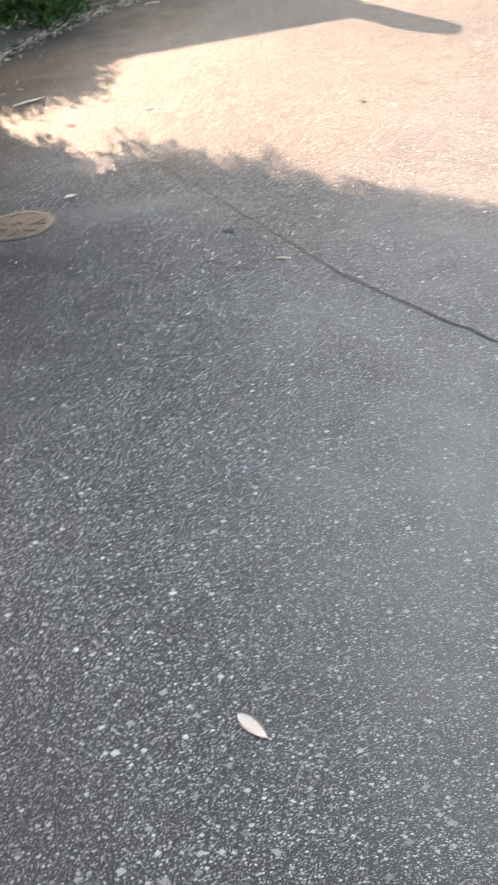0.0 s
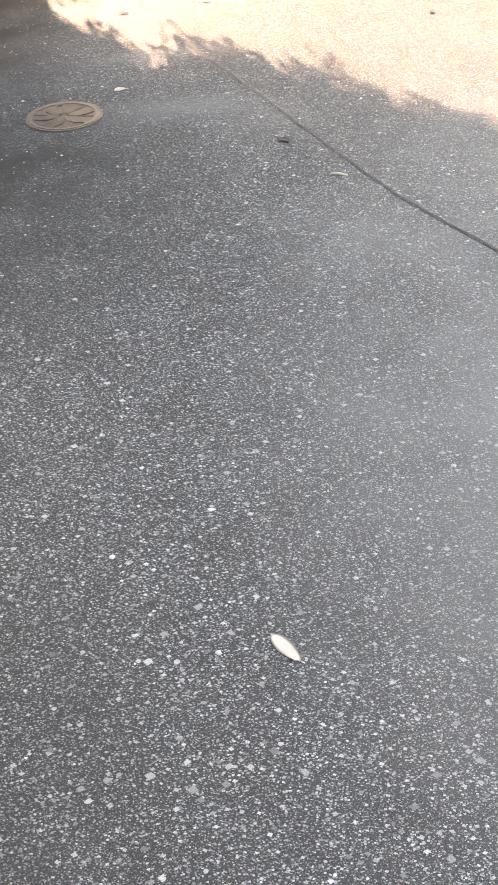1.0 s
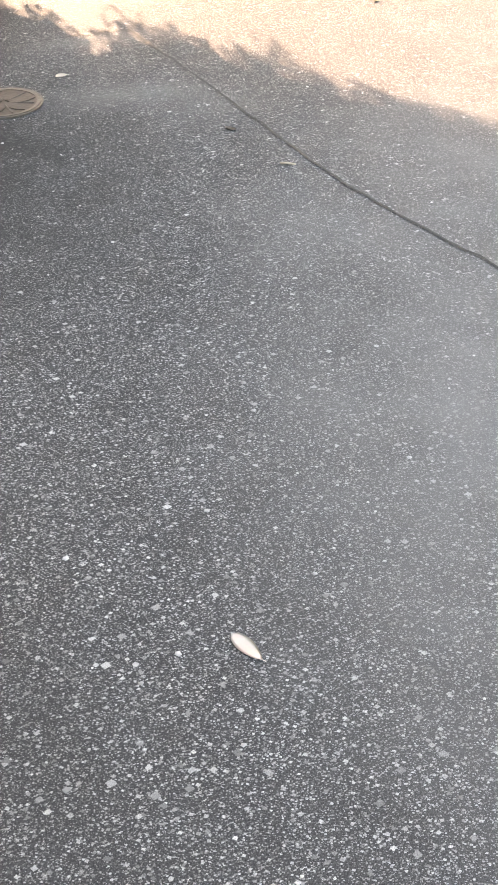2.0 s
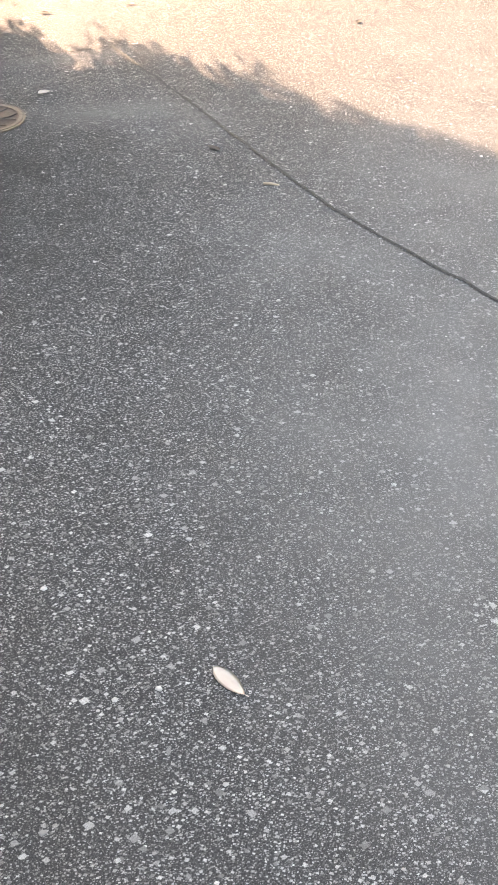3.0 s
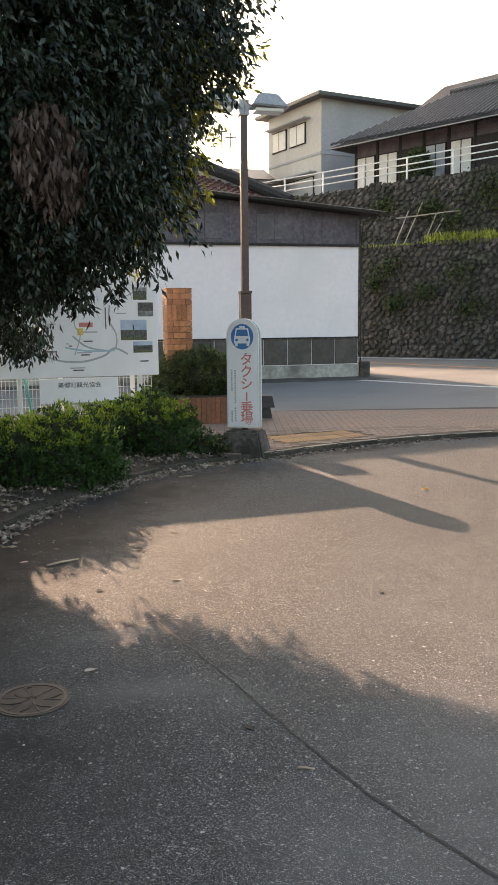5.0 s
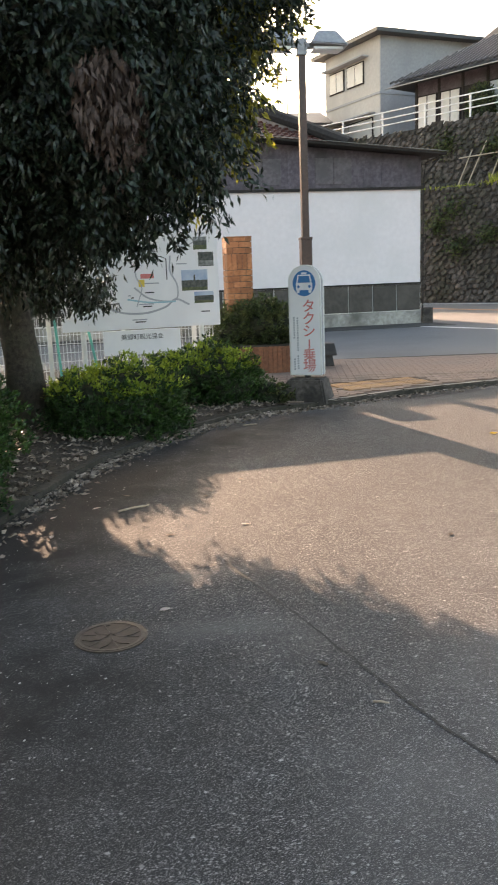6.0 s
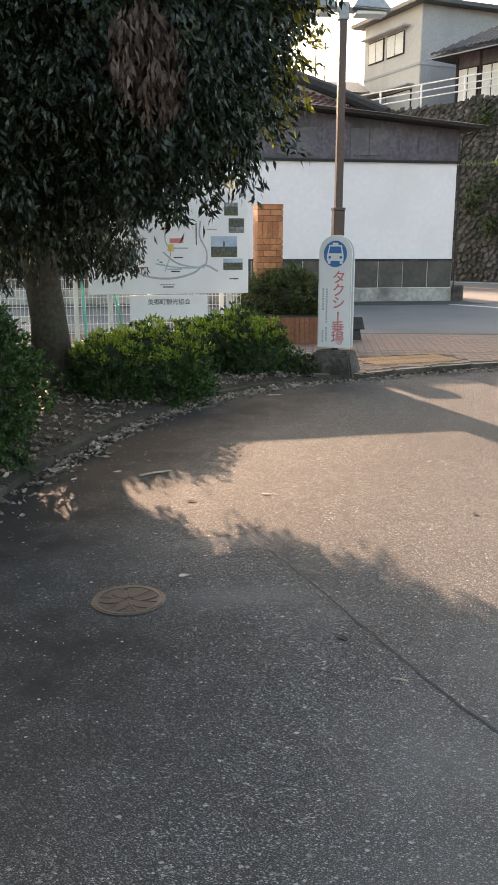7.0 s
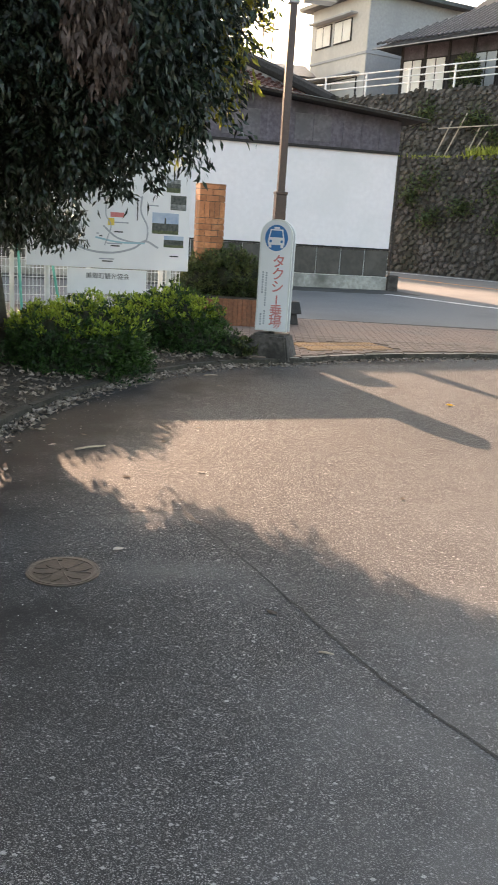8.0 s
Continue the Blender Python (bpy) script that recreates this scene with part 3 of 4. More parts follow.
def ledge_right(u, v):
    p = LOW0 + WALL_DIR * (18.6 + 20 * u) + Vector((0.586, 0.81)) * (0.5 + 0.8 * v)
    return (p.x, p.y, 4.36)


tufts("ledge_grass", "short yellow-green grass on the ledge between stone walls", on_ledge, 6000, 0.22, GRASS, 4, 0.5)
tufts("tall_grass", "tall yellow-green grass on the ledge between stone walls", ledge_right, 5000, 0.5, GRASS, 6, 0.35)


def wall_weed(s, z, r, seed, low=True):
    g = np.random.default_rng(seed)
    p0 = (LOW0 if low else UP0) + WALL_DIR * s
    n = 260
    d = g.normal(size=(n, 3)) * (r, 0.12, r * 0.8)
    th = math.atan2(WALL_DIR.y, WALL_DIR.x)
    zz = z + d[:, 2]
    back_ = 0.10 * zz if low else (zz - 4.4) * 0.22
    pts = np.stack([p0.x + d[:, 0] * math.cos(th) - (back_ - 0.15 + d[:, 1]) * math.sin(th),
                    p0.y + d[:, 0] * math.sin(th) + (back_ - 0.15 + d[:, 1]) * math.cos(th), zz], 1)
    ways = g.normal(size=(n, 3)) + (-0.3, -0.6, -0.2)
    return leaves(pts, ways, 0.16, 0.08, 0.3, seed)


weed_v, weed_f = [], []
for k, (s, z, r, low) in enumerate(((17.2, 3.6, 0.35, True), (18.8, 2.6, 0.3, True), (20.2, 3.3, 0.4, True), (17.5, 2.2, 0.3, True), (20.6, 2.0, 0.35, True), (16.6, 3.0, 0.25, True),
                                    (18.3, 6.0, 0.3, False), (20.2, 6.3, 0.5, False), (21.4, 5.9, 0.6, False), (19.3, 5.4, 0.3, False), (16.2, 6.3, 0.3, False), (21.0, 6.7, 0.4, False))):
    v_, _, f_ = wall_weed(s, z, r, 20 + k, low)
    weed_f += [tuple(i_ + len(weed_v) for i_ in q) for q in f_]
    weed_v += v_
tagged(part("wall_weeds", (weed_v, [], weed_f), HEDGE), "green weeds growing out of the stone walls", "plants", kind="stuff")

# canes leaning on the upper wall
for k, (s, z0, z1, dx) in enumerate(((16.9, 4.4, 5.9, 0.5), (17.3, 4.4, 6.2, 0.7), (18.2, 4.4, 5.7, 0.4), (18.4, 4.4, 5.5, 0.5), (17.0, 5.6, 5.75, 2.6))):
    a, b = UP0 + WALL_DIR * s - Vector((0.586, 0.81)) * 0.25, UP0 + WALL_DIR * (s + dx) + Vector((0.586, 0.81)) * 0.1
    tagged(part("bamboo_cane", tube(bmesh.new(), [(a.x, a.y, z0), (b.x, b.y, z1)], 0.025, 6), TWIG), "pale bamboo cane leaning on the stone wall", "cane", "canes on the wall")

# terrace ground behind the upper wall
T0 = UP0 + Vector((0.586, 0.81)) * 0.75
T1 = T0 + WALL_DIR * 40
FAR = Vector((0.586, 0.81)) * 40
bm = slab(bmesh.new(), [(T0.x, T0.y), (T1.x, T1.y), (T1.x + FAR.x, T1.y + FAR.y), (T0.x + FAR.x, T0.y + FAR.y)], 0.0, 7.05)
for v in bm.verts:
    if v.co.z > 1:
        v.co.z += 0.042 * ((Vector(v.co.xy) - T0).dot(WALL_DIR) - 13.4)
tagged(part("terrace", bm, CONCRETE), "raised terrace ground behind the stone walls", "ground", kind="structure")

# railing on the upper wall
railing = thing("railing", "white painted pipe railing along the wall top", "railing", pose(T0.x, T0.y, 7.04, 0, 0, math.degrees(math.atan2(WALL_DIR.y, WALL_DIR.x))))
for i in range(21):
    part("post", tube(bmesh.new(), [(i * 2 + 1, 0.0, 0.042 * (i * 2 - 12.4)), (i * 2 + 1, 0.0, 0.98 + 0.042 * (i * 2 - 12.4))], 0.04, 8), WHITE, railing)
for z in (0.42, 0.68, 0.95):
    part("rail", tube(bmesh.new(), [(0, 0.0, z - 0.042 * 13.4), (40, 0.0, z + 0.042 * 26.6)], 0.028, 8), WHITE, railing)


# ---------------------------------------------------------------- houses on the terrace
def window(parent, x0, x1, y, z0, z1, glass, frame_mat, bars=1):
    """A window on a wall at y that faces -y."""
    w = part("window", cube(x0, x1, y - 0.06, y, z0, z1, bevel=0.01), frame_mat, parent)
    n = bars + 1
    for i in range(n):
        a = x0 + 0.06 + (x1 - x0 - 0.06) * i / n
        b = x0 + (x1 - x0 - 0.06) * (i + 1) / n
        part("pane", cube(a, b, y - 0.075, y - 0.061, z0 + 0.06, z1 - 0.06), glass, w)
    return w


# two-storey house: x runs along its right face, y along its left face
UPPER = pose(4.79, 44.9, 7.0, 0, 0, 28)
upper = thing("two_storey_house", "pale two-storey house with a flat hipped roof on the terrace", "house", UPPER)
part("wall", cube(0, 8.5, 0, 5.3, 0, 5.75), GREY_RENDER, upper, "light grey rendered wall")
part("front_wall", cube(-0.06, -0.003, 0, 5.3, 0, 5.74), CREAM, upper, "cream rendered wall")
part("band", cube(-0.1, 8.52, -0.04, 5.3, 3.0, 3.12, bevel=0.01), GREY_RENDER, upper)
bm = bmesh.new()
box(bm, -0.6, 9.1, -0.6, 5.9, 5.75, 5.93)
box(bm, -0.6, 9.1, -0.6, 5.9, 5.93, 6.75)
for v in bm.verts:
    if v.co.z > 6.5:
        v.co.x = 3.5 if v.co.x < 4 else 6.0
        v.co.y = 3.0
part("roof", bm, ROOF_GREY, upper, "low grey hipped roof")


def left_window(parent, y0, y1, z0, z1, glass, bars):
    """A window in the house's left face."""
    w = part("window", cube(-0.12, -0.061, y0, y1, z0, z1, bevel=0.01), DARK_WOOD, parent)
    n = bars + 1
    for i in range(n):
        a = y0 + 0.06 + (y1 - y0 - 0.06) * i / n
        b = y0 + (y1 - y0 - 0.06) * (i + 1) / n
        part("pane", cube(-0.135, -0.121, a, b, z0 + 0.06, z1 - 0.06), glass, w)
    return w


left_window(upper, 1.4, 3.0, 3.75, 4.85, SHOJI, 1)
left_window(upper, 3.3, 4.8, 3.75, 4.85, SHOJI, 1)
left_window(upper, 0.6, 5.2, 0.5, 2.0, CREAM, 1)
part("awning", cube(-0.5, -0.06, 1.0, 5.0, 4.95, 5.03, bevel=0.01), GREY_RENDER, upper)
part("awning", cube(-0.5, -0.06, 0.4, 5.4, 2.12, 2.20, bevel=0.01), GREY_RENDER, upper)

# long tiled house on the right
TILED = pose(6.10, 41.70, 7.05, 0, 0, -48)
tiled = thing("tiled_house", "long low house with grey tile roof and sliding paper screens", "house", TILED)
part("wall", cube(0, 16, 0, 6, 0, 2.7), TIMBER, tiled, "dark weathered timber wall")
for i in range(13):
    part("post", cube(i * 1.3 - 0.06, i * 1.3 + 0.06, -0.05, 0.0, 0, 2.7), DARK_WOOD, tiled)
for i, m_ in enumerate((SHOJI, SHOJI, DARK_WOOD, GLASS, SHOJI, DARK_WOOD, WHITE, TIMBER, GLASS, DARK_WOOD, SHOJI, GLASS)):
    window(tiled, i * 1.3 + 0.1, i * 1.3 + 1.2, -0.002, 0.25, 2.1, m_, DARK_WOOD, 1)
bm = bmesh.new()
vs = [bm.verts.new(p) for p in ((-0.9, -1.0, 2.55), (17, -1.0, 2.55), (17, 3.4, 4.9), (3.2, 3.4, 4.9), (-0.9, 7.8, 2.55), (17, 7.8, 2.55))]
bm.faces.new((vs[0], vs[1], vs[2], vs[3]))
bm.faces.new((vs[3], vs[2], vs[5], vs[4]))
bm.faces.new((vs[0], vs[3], vs[4]))
bmesh.ops.solidify(bm, geom=bm.faces[:], thickness=0.16)
roof = part("roof", bm, ROOF_GREY, tiled, "grey tile roof")
bm = bmesh.new()
for i in range(62):
    x = -0.7 + i * 0.28
    top = min(1.0, max(0.05, (x + 0.9) / 4.1))
    tube(bm, [(x, -1.02, 2.725), (x, -1.0 + 4.4 * top, 2.725 + 2.35 * top)], [0.055, 0.05], 6)
part("roof_tile", bm, ROOF_GREY, roof)
part("roof_ridge", tube(bmesh.new(), [(3.0, 3.4, 5.12), (17, 3.4, 5.12)], 0.16, 8), ROOF_GREY, tiled)
part("gutter", cube(-0.95, 17, -1.10, -1.02, 2.50, 2.54, bevel=0.01), GREY_RENDER, tiled)
shrub_far = thing("terrace_shrub", "dark green shrub in front of the tiled house", "shrub", group="shrubs")
shrub_far.matrix_world = TILED @ pose(4.1, -0.75, 1.0)
part("shade_core", lump(0.62, (0.9, 0.7, 1.2), 41, 0.2, 3), SHRUB_CORE, shrub_far)
g = np.random.default_rng(41)
d = g.normal(size=(1500, 3))
d /= np.linalg.norm(d, axis=1, keepdims=True)
part("foliage", leaves(d * (0.62, 0.5, 0.82) * g.uniform(0.85, 1.1, 1500)[:, None], d + g.normal(size=d.shape) * 0.5, 0.13, 0.06, 0.3, 41), HEDGE, shrub_far)
# further roof behind
behind = thing("gabled_house", "far grey tiled gable roof behind the long house", "house", pose(10.0, 44.0, 7.6, 0, 0, -48))
part("wall", cube(0, 9, 0, 5, 0, 4.2), CREAM, behind)
bm = bmesh.new()
vs = [bm.verts.new(p) for p in ((-0.7, -0.8, 4.0), (10, -0.8, 4.0), (10, 2.5, 6.0), (-0.7, 2.5, 6.0), (-0.7, 5.8, 4.0), (10, 5.8, 4.0))]
bm.faces.new((vs[0], vs[1], vs[2], vs[3]))
bm.faces.new((vs[3], vs[2], vs[5], vs[4]))
bmesh.ops.solidify(bm, geom=bm.faces[:], thickness=0.15)
part("roof", bm, ROOF_GREY, behind)


far_house = thing("small_far_house", "small grey house with a dark roof behind the plaster house", "house", pose(1.0, 46.0, 0, 0, 0, 10))
part("wall", cube(-2.5, 1.0, 0, 5, 6.0, 8.9), GREY_RENDER, far_house)
bm = bmesh.new()
box(bm, -2.9, 1.4, -0.4, 5.4, 8.9, 9.9)
for v in bm.verts:
    if v.co.z > 9.5:
        v.co.y = 2.5
part("roof", bm, ROOF_GREY, far_house)
part("foundation", cube(-2.5, 1.0, 0, 5, 0, 6.0), CONCRETE, far_house)
for x, z in ((-0.35, 10.6), (0.1, 10.3)):
    mast = part("aerial_mast", tube(bmesh.new(), [(x, 44.0, 6.5), (x, 44.0, z + 0.6)], 0.035, 6), DARK_WOOD)
    tagged(mast, "thin dark aerial mast against the sky", "mast", "aerial masts")
    part("crossbar", cube(x - 0.3, x + 0.3, 43.97, 44.03, z + 0.3, z + 0.36), DARK_WOOD, mast)

# ---------------------------------------------------------------- lettering
def letters(name, text, size, m, material, parent):
    """Flat lettering in the built-in font, lying in the x-z plane of the parent and facing -y."""
    cu = bpy.data.curves.new(name, "FONT")
    cu.body, cu.size, cu.extrude, cu.offset = text, size, 0.0008, size * (0.011 if size > 0.1 else 0.004)
    cu.align_x, cu.align_y = "CENTER", "CENTER"
    ob = new("lettering", cu)
    me = bpy.data.meshes.new_from_object(ob.evaluated_get(bpy.context.evaluated_depsgraph_get()))
    bpy.data.objects.remove(ob)
    me.materials.clear()
    me.materials.append(material)
    out_ = new(name, me)
    out_.parent = parent
    out_.matrix_basis = m
    return out_


def flat(name, x0, x1, z0, z1, y, material, parent, thick=0.0015):
    return part(name, cube(x0, x1, y - thick, y, z0, z1), material, parent)


# ---------------------------------------------------------------- taxi stand sign
TAXI = pose(0.15, 9.36, 0.0, 0, 0, -17)
taxi = thing("taxi_sign", "white taxi stand sign with blue car emblem on a concrete foot", "sign", TAXI)
bm = cube(-0.265, 0.265, -0.22, 0.22, 0.0, 0.30, bevel=0.0, taper=0.07)
bmesh.ops.bevel(bm, geom=bm.edges[:], offset=0.02, segments=2, affect="EDGES")
part("foot", bm, DARK_CONCRETE, taxi, "weathered trapezoid concrete foot")
part("stem", tube(bmesh.new(), [(0, 0, 0.28), (0, 0, 0.42)], 0.035, 10), BLACK, taxi)


def arch(w, z0, z1, y0, y1, seg=14):
    """A plate with a round top."""
    bm = bmesh.new()
    pts = [(-w, z0), (w, z0)] + [(w * math.cos(a), z1 - w + w * math.sin(a)) for a in [math.pi * k / seg for k in range(seg + 1)]]
    a = [bm.verts.new((x, y0, z)) for x, z in pts]
    b = [bm.verts.new((x, y1, z)) for x, z in pts]
    bm.faces.new(a)
    bm.faces.new(b[::-1])
    n = len(a)
    for i in range(n):
        bm.faces.new((a[i], b[i], b[(i + 1) % n], a[(i + 1) % n]))
    bmesh.ops.recalc_face_normals(bm, faces=bm.faces[:])
    return bm


part("case", arch(0.176, 0.335, 1.525, -0.055, 0.055), GREY_RENDER, taxi, "grey metal case")
part("rim", arch(0.182, 0.33, 1.532, -0.068, -0.048), WHITE, taxi)
part("rim", arch(0.182, 0.33, 1.532, 0.048, 0.068), WHITE, taxi)
part("face", arch(0.166, 0.345, 1.517, -0.071, -0.067), BOARD, taxi, "white sign face")
bm = bmesh.new()
bmesh.ops.create_cone(bm, cap_ends=True, segments=40, radius1=0.128, radius2=0.128, depth=0.002, matrix=pose(0, -0.0725, 1.335, 90) @ Matrix.Diagonal((1, 1.08, 1, 1)))
emblem = part("emblem", bm, BLUE, taxi, "blue disc with white car")
bm = bmesh.new()
slab(bm, [(-0.078, 0.0), (0.078, 0.0), (0.062, 0.078), (-0.062, 0.078)], 0, 0.0015)
box(bm, -0.028, 0.028, 0.081, 0.098, 0, 0.0015)
box(bm, -0.082, 0.082, -0.062, 0.0, 0, 0.0015)
box(bm, -0.074, -0.046, -0.088, -0.06, 0, 0.0015)
box(bm, 0.046, 0.074, -0.088, -0.06, 0, 0.0015)
ob = part("car", bm, BOARD, emblem)
ob.matrix_basis = pose(0, -0.0737, 1.335, 90) @ Matrix.Diagonal((1.12, 1.18, 1, 1))
bm = bmesh.new()
slab(bm, [(-0.064, 0.006), (0.064, 0.006), (0.052, 0.066), (-0.052, 0.066)], 0, 0.001)
for sx in (-0.055, 0.055):
    bmesh.ops.create_cone(bm, cap_ends=True, segments=14, radius1=0.013, radius2=0.013, depth=0.001, matrix=pose(sx, -0.03, 0.0005))
ob = part("car_glass", bm, BLUE, emblem)
ob.matrix_basis = pose(0, -0.0754, 1.335, 90) @ Matrix.Diagonal((1.12, 1.18, 1, 1))
for ch, z in zip("タクシ乗場", (1.08, 0.945, 0.81, 0.545, 0.425)):
    letters("lettering", ch, 0.15, pose(0.045, -0.0716, z, 90), RED, taxi)
flat("lettering", 0.037, 0.053, 0.625, 0.725, -0.0711, RED, taxi)
for x, spans in ((-0.085, ((0.60, 0.97), (0.40, 0.55))), (-0.125, ((0.74, 0.98), (0.39, 0.52)))):
    for z0, z1 in spans:
        z = z0
        while z < z1:
            flat("small_print", x - 0.009, x + 0.009, z, z + 0.018, -0.0711, GREY_INK, taxi)
            z += 0.027

# ---------------------------------------------------------------- map board
MAP = pose(-0.987, 11.55, -0.018, 0, 0, 18.4)
board = thing("map_board", "white tourist map board with small photographs", "sign", MAP)
part("panel", cube(-2.12, 0, 0, 0.04, 0.81, 2.16, bevel=0.006), BOARD, board, "white map panel")
part("caption_panel", cube(-1.60, -0.56, 0.012, 0.035, 0.47, 0.795, bevel=0.004), BOARD, board, "white name panel")
for x in (-1.85, -0.25):
    part("post", tube(bmesh.new(), [(x, 0.08, 0), (x, 0.08, 2.1)], 0.035, 10), WHITE, board)
letters("lettering", "美郷町観光協会", 0.082, pose(-1.08, 0.0105, 0.70, 90), INK, board)


def photo(x0, x1, z0, z1, bands):
    p = flat("photograph", x0, x1, z0, z1, -0.0005, bands[0][1], board)
    h = z1 - z0
    for a, b, m_ in bands[1:]:
        flat("print", x0, x1, z0 + h * a, z0 + h * b, -0.0022, m_, p)
    return p


photo(-0.33, -0.145, 1.82, 1.985, ((0, PH_GREY), (0.0, 0.35, PH_GREEN), (0.35, 0.7, PH_DARK)))
photo(-0.27, -0.06, 1.60, 1.785, ((0, PH_DARK), (0.05, 0.4, PH_GREY)))
p = photo(-0.51, -0.155, 1.285, 1.555, ((0, PH_SKY), (0.0, 0.16, PH_GREEN), (0.16, 0.5, PH_DARK)))
flat("print", -0.345, -0.325, 1.40, 1.49, -0.0022, PH_DARK, p)
photo(-0.345, -0.08, 1.115, 1.265, ((0, PH_SKY), (0.0, 0.25, PH_GREEN), (0.2, 0.65, PH_DARK)))


def ribbon(pts, w, y, material, name="map_line"):
    line = spline(pts, 6)
    a, b = offset(line, -w / 2), offset(line, w / 2)
    bm = bmesh.new()
    lo = [bm.verts.new((x, y, z)) for x, z in a]
    hi = [bm.verts.new((x, y, z)) for x, z in b]
    for i in range(len(lo) - 1):
        bm.faces.new((lo[i], lo[i + 1], hi[i + 1], hi[i]))
    return part(name, bm, material, board)


ribbon([(-1.75, 1.25), (-1.4, 1.05), (-1.05, 1.01), (-0.75, 1.08), (-0.6, 1.18), (-0.42, 1.10)], 0.026, -0.001, GREY_INK)
ribbon([(-1.15, 1.35), (-0.95, 1.2), (-0.62, 1.16), (-0.57, 1.35), (-0.66, 1.55), (-0.65, 1.75)], 0.022, -0.0015, GREY_INK)
ribbon([(-1.25, 1.2), (-0.95, 1.15), (-0.6, 1.15)], 0.022, -0.002, CYAN_INK)
ribbon([(-1.1, 1.75), (-1.12, 1.5), (-1.05, 1.35), (-1.13, 1.1)], 0.014, -0.0025, GREY_INK)
ribbon([(-0.58, 1.95), (-0.5, 1.86), (-0.36, 1.9), (-0.18, 2.03)], 0.014, -0.003, GREY_INK)
ribbon([(-1.75, 2.0), (-1.55, 1.7), (-1.7, 1.4)], 0.018, -0.0035, GREY_INK)
flat("map_mark", -0.715, -0.70, 1.44, 1.72, -0.0005, INK, board)
flat("map_mark", -1.06, -0.88, 1.465, 1.525, -0.0005, RED, board)
flat("map_mark", -1.09, -1.01, 1.36, 1.45, -0.0007, YELLOW_INK, board)
for k, (x, z, w) in enumerate(((-0.93, 1.40, 0.22), (-0.95, 1.28, 0.12), (-1.0, 1.13, 0.2), (-0.99, 1.10, 0.12), (-1.1, 0.93, 0.2), (-1.09, 0.90, 0.14), (-0.22, 2.03, 0.1), (-0.2, 1.0, 0.12), (-1.5, 1.5, 0.2), (-1.45, 1.15, 0.18), (-0.5, 1.64, 0.14), (-1.18, 1.22, 0.04), (-1.22, 1.25, 0.03))):
    flat("map_caption", x - w / 2, x + w / 2, z - 0.008, z + 0.008, -0.0005, INK if k % 2 else GREY_INK, board)

# ---------------------------------------------------------------- wire fence behind the board
FENCE = pose(-0.95, 12.05, 0.05, 0, 0, 18.4)
fence = thing("wire_fence", "white wire mesh fence behind the map board", "fence", FENCE)
for i in range(5):
    part("post", cube(-i * 1.0 - 0.5, -i * 1.0 - 0.44, -0.03, 0.03, 0, 1.02, bevel=0.006), WHITE, fence)
bm = bmesh.new()
for i in range(90):
    x = -0.2 - i * 0.05
    box(bm, x, x + 0.006, -0.003, 0.003, 0.05, 0.98)
for z in (0.08, 0.2, 0.32, 0.44, 0.56, 0.68, 0.80, 0.92):
    box(bm, -4.7, -0.2, -0.009, -0.003, z, z + 0.007)
part("wire_mesh", bm, WHITE, fence)
for k, (x, lean_) in enumerate(((-3.17, 0.06), (-2.72, 0.12))):
    tagged(part("teal_pole", tube(bmesh.new(), [(x + lean_ * 1.2, 11.05, 0.08), (x - lean_, 11.3, 1.25)], 0.018, 8), TEAL), "thin teal pole leaning behind the bushes", "pole", "teal poles")

# ---------------------------------------------------------------- brick pillar and planter
PILLAR = pose(-0.80, 12.82, 0.05, 0, 0, 14) @ Matrix.Diagonal((1.05, 1.05, 1.04, 1))
pillar = thing("brick_pillar", "square pillar of orange brick with a soldier course", "pillar", PILLAR)
part("core", cube(-0.165, 0.165, -0.165, 0.165, 0, 1.84), DARK_CONCRETE, pillar)
z, k = 0.0, 0
while z < 1.83:
    soldier = 1.36 < z < 1.42
    hh = 0.225 if soldier else 0.083
    hh = min(hh, 1.865 - z)
    for side in range(4):
        turn = pose(0, 0, 0, 0, 0, 90 * side)
        cuts = [-0.18, -0.108, -0.036, 0.036, 0.108, 0.18] if soldier else ([-0.18, 0.0, 0.18] if (k + side) % 2 else [-0.18, -0.09, 0.09, 0.18])
        for a, b in zip(cuts, cuts[1:]):
            ob = part("brick", cube(a + 0.004, b - 0.004, -0.18, -0.166, z + 0.004, z + hh - 0.004), BRICK, pillar)
            ob.matrix_basis = turn
    z += hh
    k += 1
part("cap", cube(-0.182, 0.182, -0.182, 0.182, 1.855, 1.875, bevel=0.004), BRICK, pillar)

PLANTER = pose(0.30, 11.98, 0.05, 0, 0, 8)
planter = thing("brick_planter", "low planter faced with upright red bricks", "planter", PLANTER)
part("core", cube(-1.75, 0, 0.02, 1.0, 0, 0.38), MORTAR, planter)
for i in range(26):
    x = -i * 0.067
    part("brick", cube(x - 0.063, x, -0.012, 0.02, 0.0, 0.385, bevel=0.004), RED_BRICK, planter)
for i in range(14):
    y = 0.03 + i * 0.069
    part("brick", cube(0.0, 0.03, y, y + 0.064, 0.0, 0.385, bevel=0.004), RED_BRICK, planter)
part("soil", cube(-1.7, -0.03, 0.05, 0.97, 0.38, 0.39), SOIL, planter)

# small black stand on the pavement
stand = thing("black_stand", "small black plastic stand on the pavement", "stand", pose(0.52, 12.6, 0.061))
part("stem", cube(-0.09, 0.09, -0.09, 0.09, 0, 0.17, bevel=0.01, taper=0.03), BLACK, stand)
part("top", cube(-0.13, 0.13, -0.13, 0.13, 0.16, 0.34, bevel=0.012, taper=0.04), BLACK, stand)

